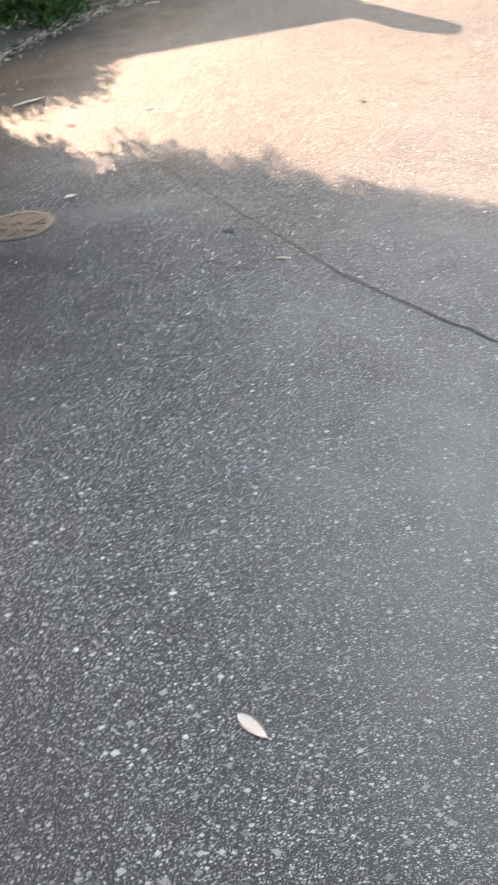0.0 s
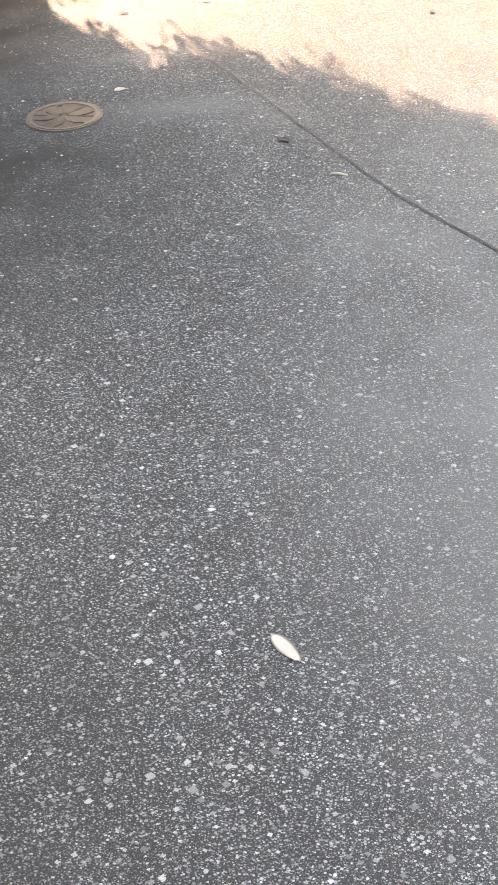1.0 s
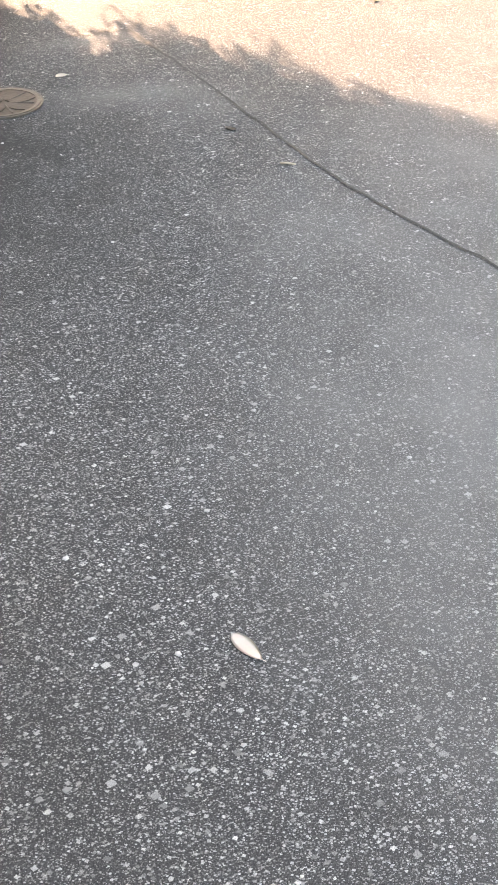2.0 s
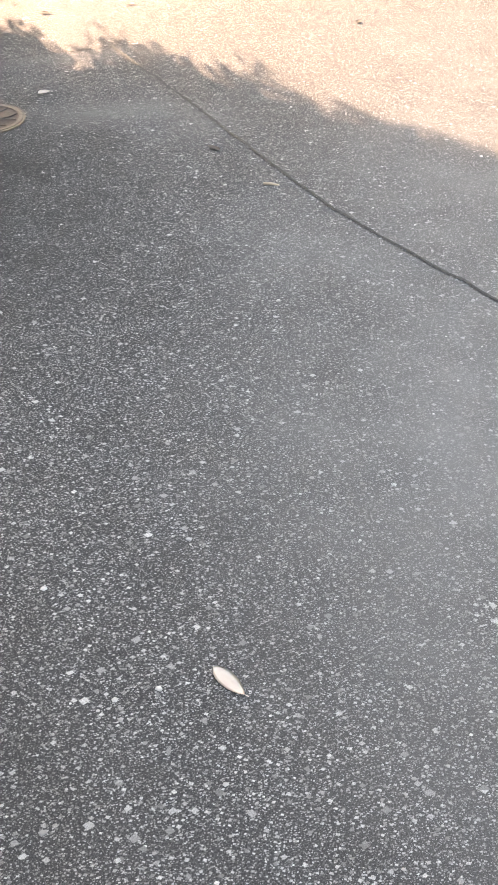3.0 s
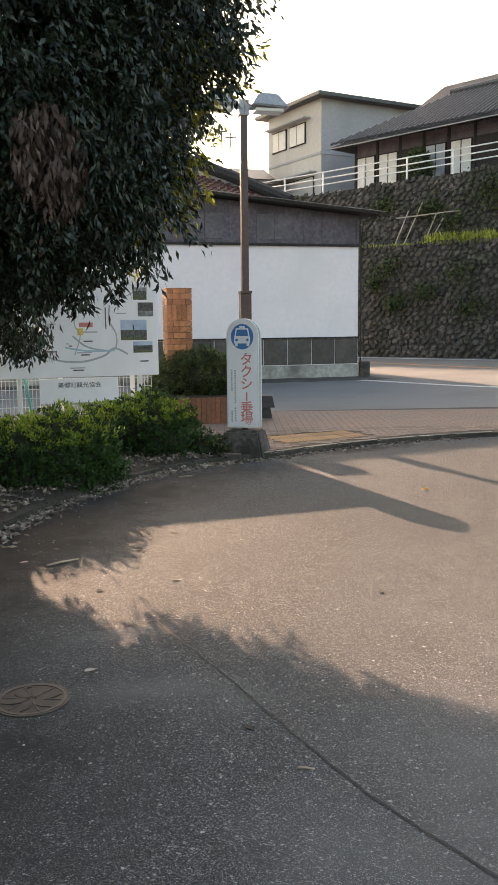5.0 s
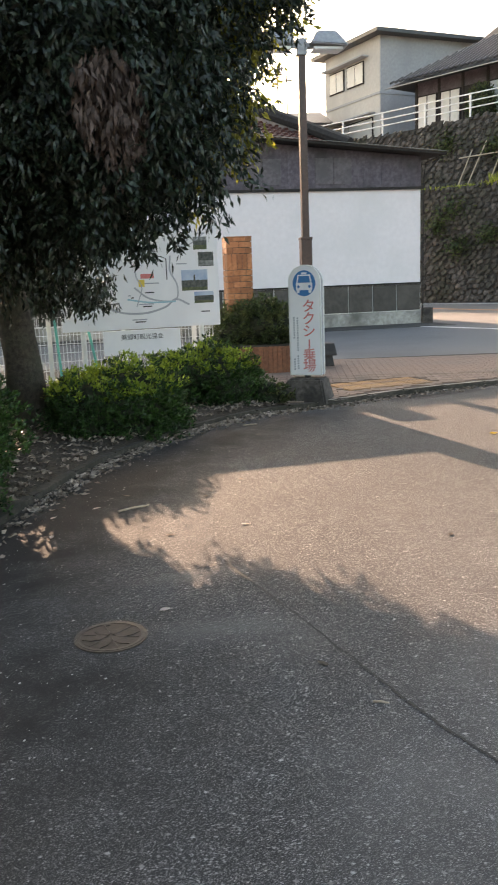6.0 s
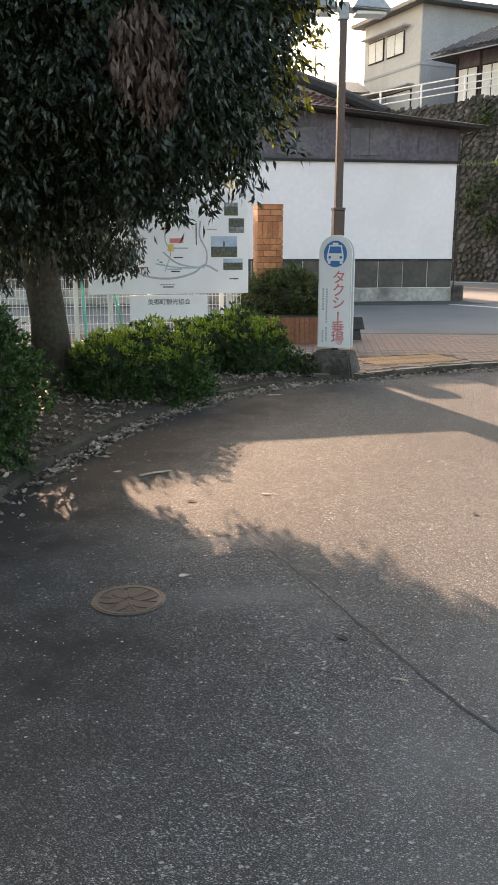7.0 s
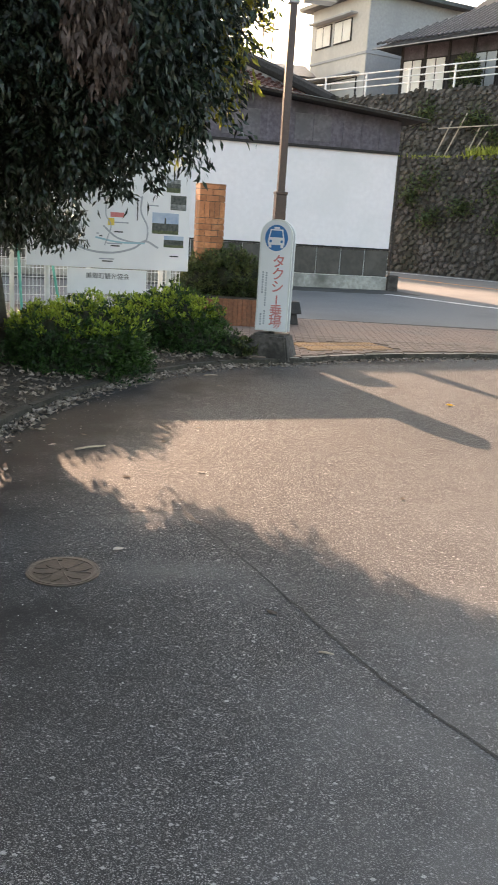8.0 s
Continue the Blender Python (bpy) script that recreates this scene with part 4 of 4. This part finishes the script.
# ---------------------------------------------------------------- street lamp
POST = (0.225, 12.75)
post = thing("street_lamp", "brown steel street lamp with two grey hooded heads", "lamp", pose(*POST, 0.05, 0, 0, 12))
part("base_post", cube(-0.08, 0.08, -0.08, 0.08, 0, 1.86, bevel=0.008), BROWN_STEEL, post, "thicker brown foot")
part("collar", cube(-0.088, 0.088, -0.088, 0.088, 1.86, 1.90, bevel=0.006), BROWN_STEEL, post)
part("pole", cube(-0.052, 0.052, -0.052, 0.052, 1.88, 4.42, bevel=0.008), BROWN_STEEL, post)
part("top_block", cube(-0.075, 0.075, -0.075, 0.075, 4.40, 4.62, bevel=0.01), HOOD, post, "grey head block")
for sx in (-1, 1):
    bm = bmesh.new()
    box(bm, 0.10, 0.66, -0.2, 0.2, 4.50, 4.72)
    for v in bm.verts:
        if v.co.z > 4.6:
            v.co.x = 0.22 if v.co.x < 0.3 else 0.50
            v.co.y *= 0.45
        elif v.co.x < 0.3:
            v.co.z += 0.03
    bmesh.ops.bevel(bm, geom=bm.edges[:], offset=0.02, segments=2, affect="EDGES")
    for v in bm.verts:
        v.co.x *= sx
    if sx < 0:
        bmesh.ops.reverse_faces(bm, faces=bm.faces[:])
    h = part("hood", bm, HOOD, post, "grey hood")
    part("lens", cube(*sorted((sx * 0.16, sx * 0.58)), -0.13, 0.13, 4.455, 4.505, bevel=0.015), LENS, h, "milky glass")
    part("arm", cube(*sorted((sx * 0.06, sx * 0.2)), -0.035, 0.035, 4.50, 4.57, bevel=0.006), HOOD, post)


# ---------------------------------------------------------------- shrubs
def shrub(name, label, centre, radius, squash, count, leaf, material, seed, rough=0.16, sunlit_share=0.0):
    """A clipped shrub: a solid core coloured dark as inner shade, leaves in many small sprays on an uneven surface."""
    t = thing(name, label, "shrub", pose(*centre), group="shrubs")
    core = part("shade_core", lump(radius * 0.76, squash, seed, rough, 4), SHRUB_CORE, t)
    g = np.random.default_rng(seed)
    per = 13
    tuft = count // per
    d = g.normal(size=(tuft, 3))
    d /= np.linalg.norm(d, axis=1, keepdims=True)
    d[:, 2] = np.where(d[:, 2] < -0.7, -d[:, 2] * 0.6, d[:, 2])
    rr = np.array([1 + rough * noise.noise(Vector(p) * 1.6 + Vector((seed, 0, 0))) * 2 + rough * 0.6 * noise.noise(Vector(p) * 4.8 + Vector((0, seed, 0)))
                   + 0.10 * noise.noise(Vector(p) * 11) for p in d.tolist()])
    c_ = d * np.array(squash) * (radius * rr * g.uniform(0.74, 1.03, tuft))[:, None]
    axis = d * 0.7 + g.normal(size=(tuft, 3)) * 0.25 + (0, 0, 0.55)
    pts = np.repeat(c_, per, 0) + g.normal(size=(tuft * per, 3)) * leaf * 0.35
    ways = np.repeat(axis, per, 0) + g.normal(size=(tuft * per, 3)) * 0.75
    # some upper tufts get a brighter colour that paints sun on the bush top
    lit_tuft = np.repeat((d[:, 2] > 0.5) & (g.uniform(size=tuft) < sunlit_share * np.clip(d[:, 2] * 1.3, 0, 1)), per)
    part("foliage", leaves(pts[~lit_tuft], ways[~lit_tuft], leaf, leaf * 0.45, 0.3, seed), material, t)
    if sunlit_share:
        part("shoot_growth", leaves(pts[lit_tuft] + (0, 0, 0.015), ways[lit_tuft], leaf, leaf * 0.45, 0.3, seed + 1), SUNLIT_TIP, t, "yellow-green tips coloured as sunlit")
    return t


shrub("azalea_bush", "rounded clipped azalea bush with bright green leaf tips behind the kerb", (-1.74, 7.82, 0.16), 0.74, (1.04, 0.92, 0.70), 34000, 0.042, AZALEA, 3, sunlit_share=0.6)
shrub("azalea_bush", "rounded clipped azalea bush beside the taxi sign", (-1.0, 9.4, 0.20), 0.68, (1.0, 0.92, 0.70), 28000, 0.042, AZALEA, 7, sunlit_share=0.55)
shrub("azalea_bush", "tall dense azalea bush growing over the kerb", (-2.62, 5.15, 0.50), 0.86, (0.92, 0.98, 0.92), 38000, 0.042, AZALEA, 11, sunlit_share=0.2)
shrub("azalea_bush", "rounded azalea bush in shade beside the tree", (-3.5, 7.2, 0.35), 0.85, (1.0, 1.0, 0.9), 9000, 0.045, AZALEA, 15)
shrub("planter_shrub", "dark clipped shrub growing in the brick planter", (-0.45, 12.55, 0.66), 0.55, (1.35, 0.85, 0.78), 15000, 0.05, HEDGE, 19)
shrub("low_weed", "low green weeds at the bed's edge by the sign", (-0.30, 9.25, 0.12), 0.22, (1.2, 0.7, 0.8), 700, 0.05, HEDGE, 23)

# ---------------------------------------------------------------- tree
TREE = Vector((-2.58, 7.85, 0.05))
tree = thing("evergreen_tree", "evergreen oak with drooping dark glossy leaves", "tree", pose(*TREE))
limbs = [([(0.03, 0, 0), (0.0, 0, 0.7), (-0.08, -0.02, 1.4), (-0.12, -0.1, 2.2), (-0.05, -0.25, 3.2), (0.05, -0.4, 4.4), (0.0, -0.5, 5.6)], [0.22, 0.17, 0.16, 0.14, 0.12, 0.09, 0.04]),
         ([(-0.08, 0, 1.3), (0.4, -0.35, 1.8), (0.9, -0.6, 2.3), (1.5, -0.8, 2.7), (1.9, -0.9, 2.9)], [0.10, 0.08, 0.06, 0.04, 0.015]),
         ([(-0.1, -0.05, 1.7), (-0.6, -0.5, 2.3), (-1.2, -0.9, 2.8), (-1.8, -1.2, 3.2)], [0.10, 0.08, 0.05, 0.02]),
         ([(-0.1, -0.05, 1.7), (0.1, 0.4, 2.6), (0.3, 0.9, 3.4), (0.6, 1.2, 4.0)], [0.09, 0.07, 0.05, 0.02]),
         ([(-0.1, -0.15, 2.4), (0.4, -0.9, 2.9), (0.7, -1.5, 3.4), (0.9, -1.9, 3.9)], [0.09, 0.07, 0.05, 0.02]),
         ([(0.0, -0.3, 3.6), (0.7, -0.3, 4.2), (1.3, -0.4, 4.8), (1.7, -0.4, 5.1)], [0.08, 0.06, 0.04, 0.02]),
         ([(0.0, -0.35, 3.9), (-0.7, -0.2, 4.6), (-1.5, -0.2, 5.1)], [0.08, 0.05, 0.02])]
trunk = part("trunk", tube(bmesh.new(), *limbs[0], 14), BARK, tree, "grey-brown trunk", smooth=True)
for pts, rad in limbs[1:]:
    part("limb", tube(bmesh.new(), spline(pts, 3), [float(r) for r in np.interp(np.linspace(0, len(rad) - 1, 3 * len(rad) - 2), range(len(rad)), rad)], 8), BARK, tree, smooth=True)


def crown(seed=5):
    """Sprays of drooping leaves on an uneven crown, denser towards its skin; its underside climbs to the back."""
    g = np.random.default_rng(seed)
    P_, W_ = [], []
    n_sprays = 0
    while n_sprays < 14500:
        d = g.normal(size=3)
        d /= np.linalg.norm(d)
        n_ = 1 + 0.34 * noise.noise(Vector(d) * 2.2 + Vector((3, 1, 0))) + 0.16 * noise.noise(Vector(d) * 6.0)
        r = min(g.uniform(0.05, 1.0) ** 0.36 * n_, 1.06)
        p = np.array((0.02, -0.55, 3.75)) + d * r * np.array((2.42, 2.1, 2.45))
        p[0] += 0.17 * max(0.0, p[2] - 3.3) + 0.22 * max(0.0, 1 - abs(p[2] - 2.2) / 1.0)
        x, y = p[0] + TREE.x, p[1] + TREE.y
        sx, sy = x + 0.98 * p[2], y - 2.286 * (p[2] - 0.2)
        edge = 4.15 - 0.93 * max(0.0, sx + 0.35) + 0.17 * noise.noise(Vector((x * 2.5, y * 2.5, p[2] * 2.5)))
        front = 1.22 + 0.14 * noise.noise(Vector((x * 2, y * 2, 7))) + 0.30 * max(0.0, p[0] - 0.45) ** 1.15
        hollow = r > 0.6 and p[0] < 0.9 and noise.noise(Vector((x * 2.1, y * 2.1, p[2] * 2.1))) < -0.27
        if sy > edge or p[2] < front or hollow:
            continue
        n_sprays += 1
        k = int(g.integers(18, 30))
        stem = d * 0.5 + g.normal(size=3) * 0.5 + (0, 0, -0.6)
        stem /= np.linalg.norm(stem)
        t = g.uniform(0, 0.36, k)[:, None]
        P_.append(p + stem * t + g.normal(size=(k, 3)) * 0.035)
        W_.append(stem * 0.7 + g.normal(size=(k, 3)) * 0.5)
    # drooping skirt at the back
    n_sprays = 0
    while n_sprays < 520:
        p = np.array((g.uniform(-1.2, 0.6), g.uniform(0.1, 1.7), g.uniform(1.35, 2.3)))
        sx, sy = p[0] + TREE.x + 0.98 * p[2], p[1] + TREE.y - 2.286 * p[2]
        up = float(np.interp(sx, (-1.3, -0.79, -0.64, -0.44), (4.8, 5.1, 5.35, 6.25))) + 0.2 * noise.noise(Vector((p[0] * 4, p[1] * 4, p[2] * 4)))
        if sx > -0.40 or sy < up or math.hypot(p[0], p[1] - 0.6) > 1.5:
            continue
        n_sprays += 1
        k = int(g.integers(16, 26))
        P_.append(p + np.array((0, 0, -0.3)) * g.uniform(0, 1, k)[:, None] + g.normal(size=(k, 3)) * 0.05)
        W_.append(np.array((0, 0, -0.6)) + g.normal(size=(k, 3)) * 0.5)
    return np.concatenate(P_), np.concatenate(W_)


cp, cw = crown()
young = (cp[:, 0] > 1.66) & (np.random.default_rng(2).uniform(size=len(cp)) < 0.7) & (cp[:, 2] < 3.7) & (cp[:, 1] > -1.0)
dead_c = np.array((1.44, -2.15, 2.50))
dead = np.linalg.norm((cp - dead_c) / np.array((0.22, 0.7, 0.36)), axis=1) < 1
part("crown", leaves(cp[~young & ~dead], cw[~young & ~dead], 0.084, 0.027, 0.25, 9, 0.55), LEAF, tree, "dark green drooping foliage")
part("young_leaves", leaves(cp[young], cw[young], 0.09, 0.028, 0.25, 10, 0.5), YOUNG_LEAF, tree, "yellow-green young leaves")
g = np.random.default_rng(31)
dp = np.concatenate([cp[dead], dead_c + g.normal(size=(220, 3)) * (0.07, 0.08, 0.18)])
tagged(part("withered_spray", leaves(dp, g.normal(size=dp.shape) * 0.4 + (0, 0, -0.8), 0.10, 0.03, 0.3, 11, 0.8), DEAD_LEAF, tree, "hanging spray of brown dead leaves"), kind="stuff")

# ---------------------------------------------------------------- forecourt joints and manhole
def crack(name, pts, w, label):
    line = spline(pts, 10)
    g = random.Random(len(line))
    line = [(x + g.uniform(-0.006, 0.006), y + g.uniform(-0.006, 0.006)) for x, y in line]
    a, b = offset(line, -w / 2), offset(line, w / 2)
    bm = bmesh.new()
    lo = [bm.verts.new((x, y, 0.003)) for x, y in a]
    hi = [bm.verts.new((x, y, 0.003)) for x, y in b]
    for i in range(len(lo) - 1):
        bm.faces.new((lo[i], lo[i + 1], hi[i + 1], hi[i]))
    return tagged(part(name, bm, JOINT), label, "crack", kind="structure")


crack("pavement_joint", [(-0.385, 4.09), (-0.05, 3.45), (0.225, 2.9), (0.45, 2.46), (0.69, 2.12), (1.1, 1.55), (1.8, 0.6)], 0.010, "thin dark joint across the asphalt")
crack("pavement_joint", [(-0.385, 4.09), (-0.61, 4.01), (-0.87, 3.89), (-1.19, 3.76), (-1.9, 3.45)], 0.009, "thin dark joint running to the kerb")
crack("pavement_joint", [(-0.385, 4.09), (-0.2, 4.5), (0.15, 5.1)], 0.004, "hairline joint in the sunlit asphalt")

crack("pavement_joint", [(0.26, 6.65), (0.47, 5.81), (0.67, 5.49), (1.09, 5.69), (1.44, 5.85), (1.8, 5.99)], 0.006, "thin edge of a mended patch in the asphalt")

manhole = thing("manhole_cover", "round cast iron manhole cover with a flower relief", "manhole", pose(-0.81, 3.22, 0.0, 0, 0, 20))


def ring(r0, r1, z0, z1, seg=48):
    """A flat ring with a square section."""
    bm = bmesh.new()
    loops = [[bm.verts.new((r * math.cos(2 * math.pi * i / seg), r * math.sin(2 * math.pi * i / seg), z)) for i in range(seg)] for r, z in ((r0, z0), (r1, z0), (r1, z1), (r0, z1))]
    for a, b in zip(loops, loops[1:] + loops[:1]):
        for i in range(seg):
            bm.faces.new((a[i], a[(i + 1) % seg], b[(i + 1) % seg], b[i]))
    bmesh.ops.recalc_face_normals(bm, faces=bm.faces[:])
    return bm


part("frame", ring(0.143, 0.152, -0.01, 0.006), IRON_EDGE, manhole, "pale worn iron rim")
bm = bmesh.new()
bmesh.ops.create_cone(bm, cap_ends=True, segments=48, radius1=0.1415, radius2=0.1415, depth=0.012, matrix=pose(0, 0, -0.001))
cover = part("cover", bm, IRON, manhole)
part("rim_relief", ring(0.127, 0.1405, 0.004, 0.0075), IRON_EDGE, cover)
petal = bmesh.new()
slab(petal, [(0.012, 0), (0.045, -0.024), (0.085, -0.022), (0.120, 0), (0.085, 0.022), (0.045, 0.024)], 0.004, 0.0085)
bmesh.ops.inset_region(petal, faces=[f for f in petal.faces if f.normal.z > 0.9 or f.calc_center_median().z > 0.0084], thickness=0.006, depth=-0.003)
first = part("petal", petal, IRON, cover)
for i in range(1, 6):
    o = new("petal", first.data)
    o.parent = cover
    o.matrix_basis = pose(0, 0, 0, 0, 0, 60 * i)
for i in range(6):
    part("stalk", tube(bmesh.new(), [(0.02 * math.cos(0.52 + i * 1.047), 0.02 * math.sin(0.52 + i * 1.047), 0.006), (0.12 * math.cos(0.62 + i * 1.047), 0.12 * math.sin(0.62 + i * 1.047), 0.006)], 0.0035, 6), IRON_EDGE, cover)
part("keyhole", cube(-0.012, 0.012, 0.108, 0.122, 0.003, 0.0088), BLACK, cover)

# ---------------------------------------------------------------- leaves, twigs and litter on the ground
def fallen_leaf(x, y, turn, length, width, material, label, curl=0.25):
    """One dry leaf: pointed, with a rib, its edges curling up."""
    bm = bmesh.new()
    n = 9
    rows__ = []
    for i in range(n):
        t = i / (n - 1)
        w = width * 0.5 * math.sin(math.pi * min(1, t ** 0.8)) ** 0.75 + 0.0004
        z = 0.003 + curl * 0.5 * length * (t - 0.5) ** 2
        rows__.append([bm.verts.new((t * length - length / 2, s * w, z + abs(s) * w * curl)) for s in (-1, -0.5, 0, 0.5, 1)])
    for a, b in zip(rows__, rows__[1:]):
        for k in range(4):
            bm.faces.new((a[k], b[k], b[k + 1], a[k + 1]))
    bmesh.ops.solidify(bm, geom=bm.faces[:], thickness=0.0006)
    tube(bm, [(length / 2, 0, 0.003 + curl * 0.125 * length), (length / 2 + length * 0.09, 0.002, 0.004)], [0.0010, 0.0007], 5)
    ob = part("fallen_leaf", bm, material, smooth=True)
    ob.matrix_world = pose(x, y, 0.0008, 0, 0, turn)
    return tagged(ob, label, "leaf", "leaves on the asphalt")


fallen_leaf(0.033, 0.741, -47, 0.078, 0.030, PALE_LEAF, "pale dry leaf lying on the asphalt", 0.12)
fallen_leaf(-0.62, 3.49, 30, 0.055, 0.03, PALE_LEAF, "pale curled leaf near the manhole", 0.6)
fallen_leaf(1.727, 7.32, 0, 0.07, 0.045, YELLOW_INK, "bright yellow leaf on the sunlit asphalt", 0.5)
for k, (x, y) in enumerate(((-0.33, 4.78), (0.83, 4.50), (-1.18, 5.5), (-1.32, 5.2), (-0.63, 5.45), (-0.75, 4.6), (-1.55, 5.0), (0.06, 2.95), (-0.42, 5.9), (-1.45, 4.6), (0.9, 8.6), (-0.35, 7.6))):
    fallen_leaf(x, y, 71 * k, 0.055, 0.026, LITTER if k % 3 else PALE_LEAF, "small dry brown leaf on the asphalt", 0.2)


def twig(x, y, turn, length, r):
    ob = part("twig", tube(bmesh.new(), [(-length / 2, 0, r + 0.001), (0, length * 0.03, r + 0.003), (length / 2, 0, r + 0.001)], [r, r, r * 0.6], 7), TWIG, smooth=True)
    ob.matrix_world = pose(x, y, 0, 0, 0, turn)
    return tagged(ob, "short dry twig lying on the asphalt", "twig", "twigs on the asphalt")


twig(0.248, 2.649, -12, 0.055, 0.004)
twig(-1.07, 5.17, 38, 0.22, 0.007)
twig(-0.45, 8.1, 20, 0.14, 0.006)

# leaf litter along the kerb and on the bed
g = np.random.default_rng(77)
line = np.array([p for p in KERB_LINE if 2.5 < p[1] < 10.6 and p[0] < 3.2])
outw = np.array([p for p in offset([tuple(q) for q in line], -1.0)]) - line
pick = g.integers(0, len(line), 4600)
dist_ = np.abs(g.normal(size=4600)) * 0.075 + 0.008
ok = (g.uniform(size=4600) < np.where(line[pick, 0] < 0.0, 1.0, 0.35)) & ((line[pick, 1] > 5.2) | (g.uniform(size=4600) < 0.3))
lp = line[pick] + outw[pick] * dist_[:, None] + g.normal(size=(4600, 2)) * 0.03
lp = np.c_[lp, np.full(4600, 0.006)][ok]
ways = g.normal(size=lp.shape) * (1, 1, 0.18)
tagged(part("kerb_litter", leaves(lp, ways, 0.052, 0.028, 0.4, 78), LITTER), "dry leaves drifted along the kerb", "leaves", kind="stuff")
n = 3400
bi = g.integers(0, len(bed_edge), n)
be = np.array(bed_edge)[bi]
dd = g.uniform(0.0, 1.3, n) ** 1.3
bp_ = np.stack([be[:, 0] - dd * 0.92, be[:, 1] + dd * np.where(be[:, 1] < 9, 0.25, 0.9), np.full(n, 0.0)], 1)
bp_[:, 2] = [0.08 + 0.06 * min(d_ / 1.1, 1) + 0.025 * noise.noise(Vector((x * 2, y * 2, 0))) for (x, y, _), d_ in zip(bp_.tolist(), dd)]
keep = (bp_[:, 1] > 2) & (bp_[:, 1] < 11)
tagged(part("bed_litter", leaves(bp_[keep], g.normal(size=(int(keep.sum()), 3)) * (1, 1, 0.3), 0.055, 0.026, 0.4, 79), LITTER), "dry fallen leaves scattered over the soil", "leaves", kind="stuff")

# pale chips standing out of the asphalt near the viewer
n = 5200
cxy = np.stack([g.uniform(-1.7, 2.2, n), -0.2 + 7.2 * g.uniform(0, 1, n) ** 1.3], 1)
sz = g.uniform(0.0018, 0.0042, n) * np.where(g.uniform(size=n) < 0.06, 1.9, 1)
verts, faces = [], []
for (x, y), s_ in zip(cxy.tolist(), sz.tolist()):
    k = len(verts)
    a0 = g.uniform(0, 6.28)
    for i in range(5):
        a = a0 + i * 1.2566 + g.uniform(-0.3, 0.3)
        verts.append((x + s_ * math.cos(a), y + s_ * 0.8 * math.sin(a), 0.0003))
    for i in range(5):
        a = a0 + i * 1.2566
        verts.append((x + s_ * 0.6 * math.cos(a), y + s_ * 0.5 * math.sin(a), 0.0003 + s_ * 0.4))
    for i in range(5):
        faces.append((k + i, k + (i + 1) % 5, k + 5 + (i + 1) % 5, k + 5 + i))
    faces.append((k + 5, k + 6, k + 7, k + 8, k + 9))
tagged(part("stone_chips", (verts, [], faces), CHIP), "pale stone chips in the worn asphalt", "gravel", kind="stuff")

# ---------------------------------------------------------------- paving bricks
pavers = bmesh.new()
box(pavers, -0.098, 0.098, -0.048, 0.048, 0.0, 0.012, taper=0.003)
first = part("paving_brick", pavers, PAVER, pavement)
brick_mesh = first.data
tact = bmesh.new()
box(tact, -0.146, 0.146, -0.146, 0.146, 0.0, 0.013, taper=0.003)
for i in range(5):
    for j in range(5):
        bmesh.ops.create_cone(tact, cap_ends=True, segments=8, radius1=0.014, radius2=0.009, depth=0.006, matrix=pose(-0.11 + i * 0.055, -0.11 + j * 0.055, 0.015))
tactile = part("tactile_tile", tact, TACTILE, pavement, "yellow tactile tile")
tactile_mesh = tactile.data
TAC = Matrix.Translation((0.72, 10.12, 0.0)) @ Matrix.Rotation(radians(25), 4, "Z")


def inside(x, y):
    """Whether a place lies on the pavement behind the kerb."""
    hit = False
    poly = pave_edge + far_pave
    for (x0, y0), (x1, y1) in zip(poly, poly[1:] + poly[:1]):
        if (y0 > y) != (y1 > y) and x < x0 + (y - y0) * (x1 - x0) / (y1 - y0):
            hit = not hit
    return hit


used_first = used_tactile = False
for i in range(4):
    for j in range(2):
        m_ = TAC @ Matrix.Translation((i * 0.3, j * 0.3, 0.05))
        if not used_tactile:
            o, used_tactile = tactile, True
        else:
            o = new("tactile_tile", tactile_mesh)
            o.parent = pavement
            o["label"] = "yellow tactile tile"
        o.matrix_basis = m_
near, rest_v, rest_f = 0, [], []
for r in range(44):
    y = 9.1 + r * 0.1
    for c in range(90):
        x = -0.9 + c * 0.2 + (0.1 if r % 2 else 0)
        q = TAC.inverted() @ Vector((x, y, 0))
        if not all(inside(x + a, y + b) for a in (-0.1, 0.1) for b in (-0.05, 0.05)) or (-0.2 < q.x < 1.1 and -0.2 < q.y < 0.5):
            continue
        if near < 300 and y < 11.4 and x < 4.5:
            near += 1
            if not used_first:
                o, used_first = first, True
            else:
                o = new("paving_brick", brick_mesh)
                o.parent = pavement
            o.matrix_basis = pose(x, y, 0.05)
        else:
            k = len(rest_v)
            rest_v += [(x + v.co.x, y + v.co.y, 0.05 + v.co.z) for v in brick_mesh.vertices]
            rest_f += [tuple(k + i_ for i_ in f.vertices) for f in brick_mesh.polygons]
tagged(part("paving_bricks", (rest_v, [], rest_f), PAVER, pavement), kind="stuff")
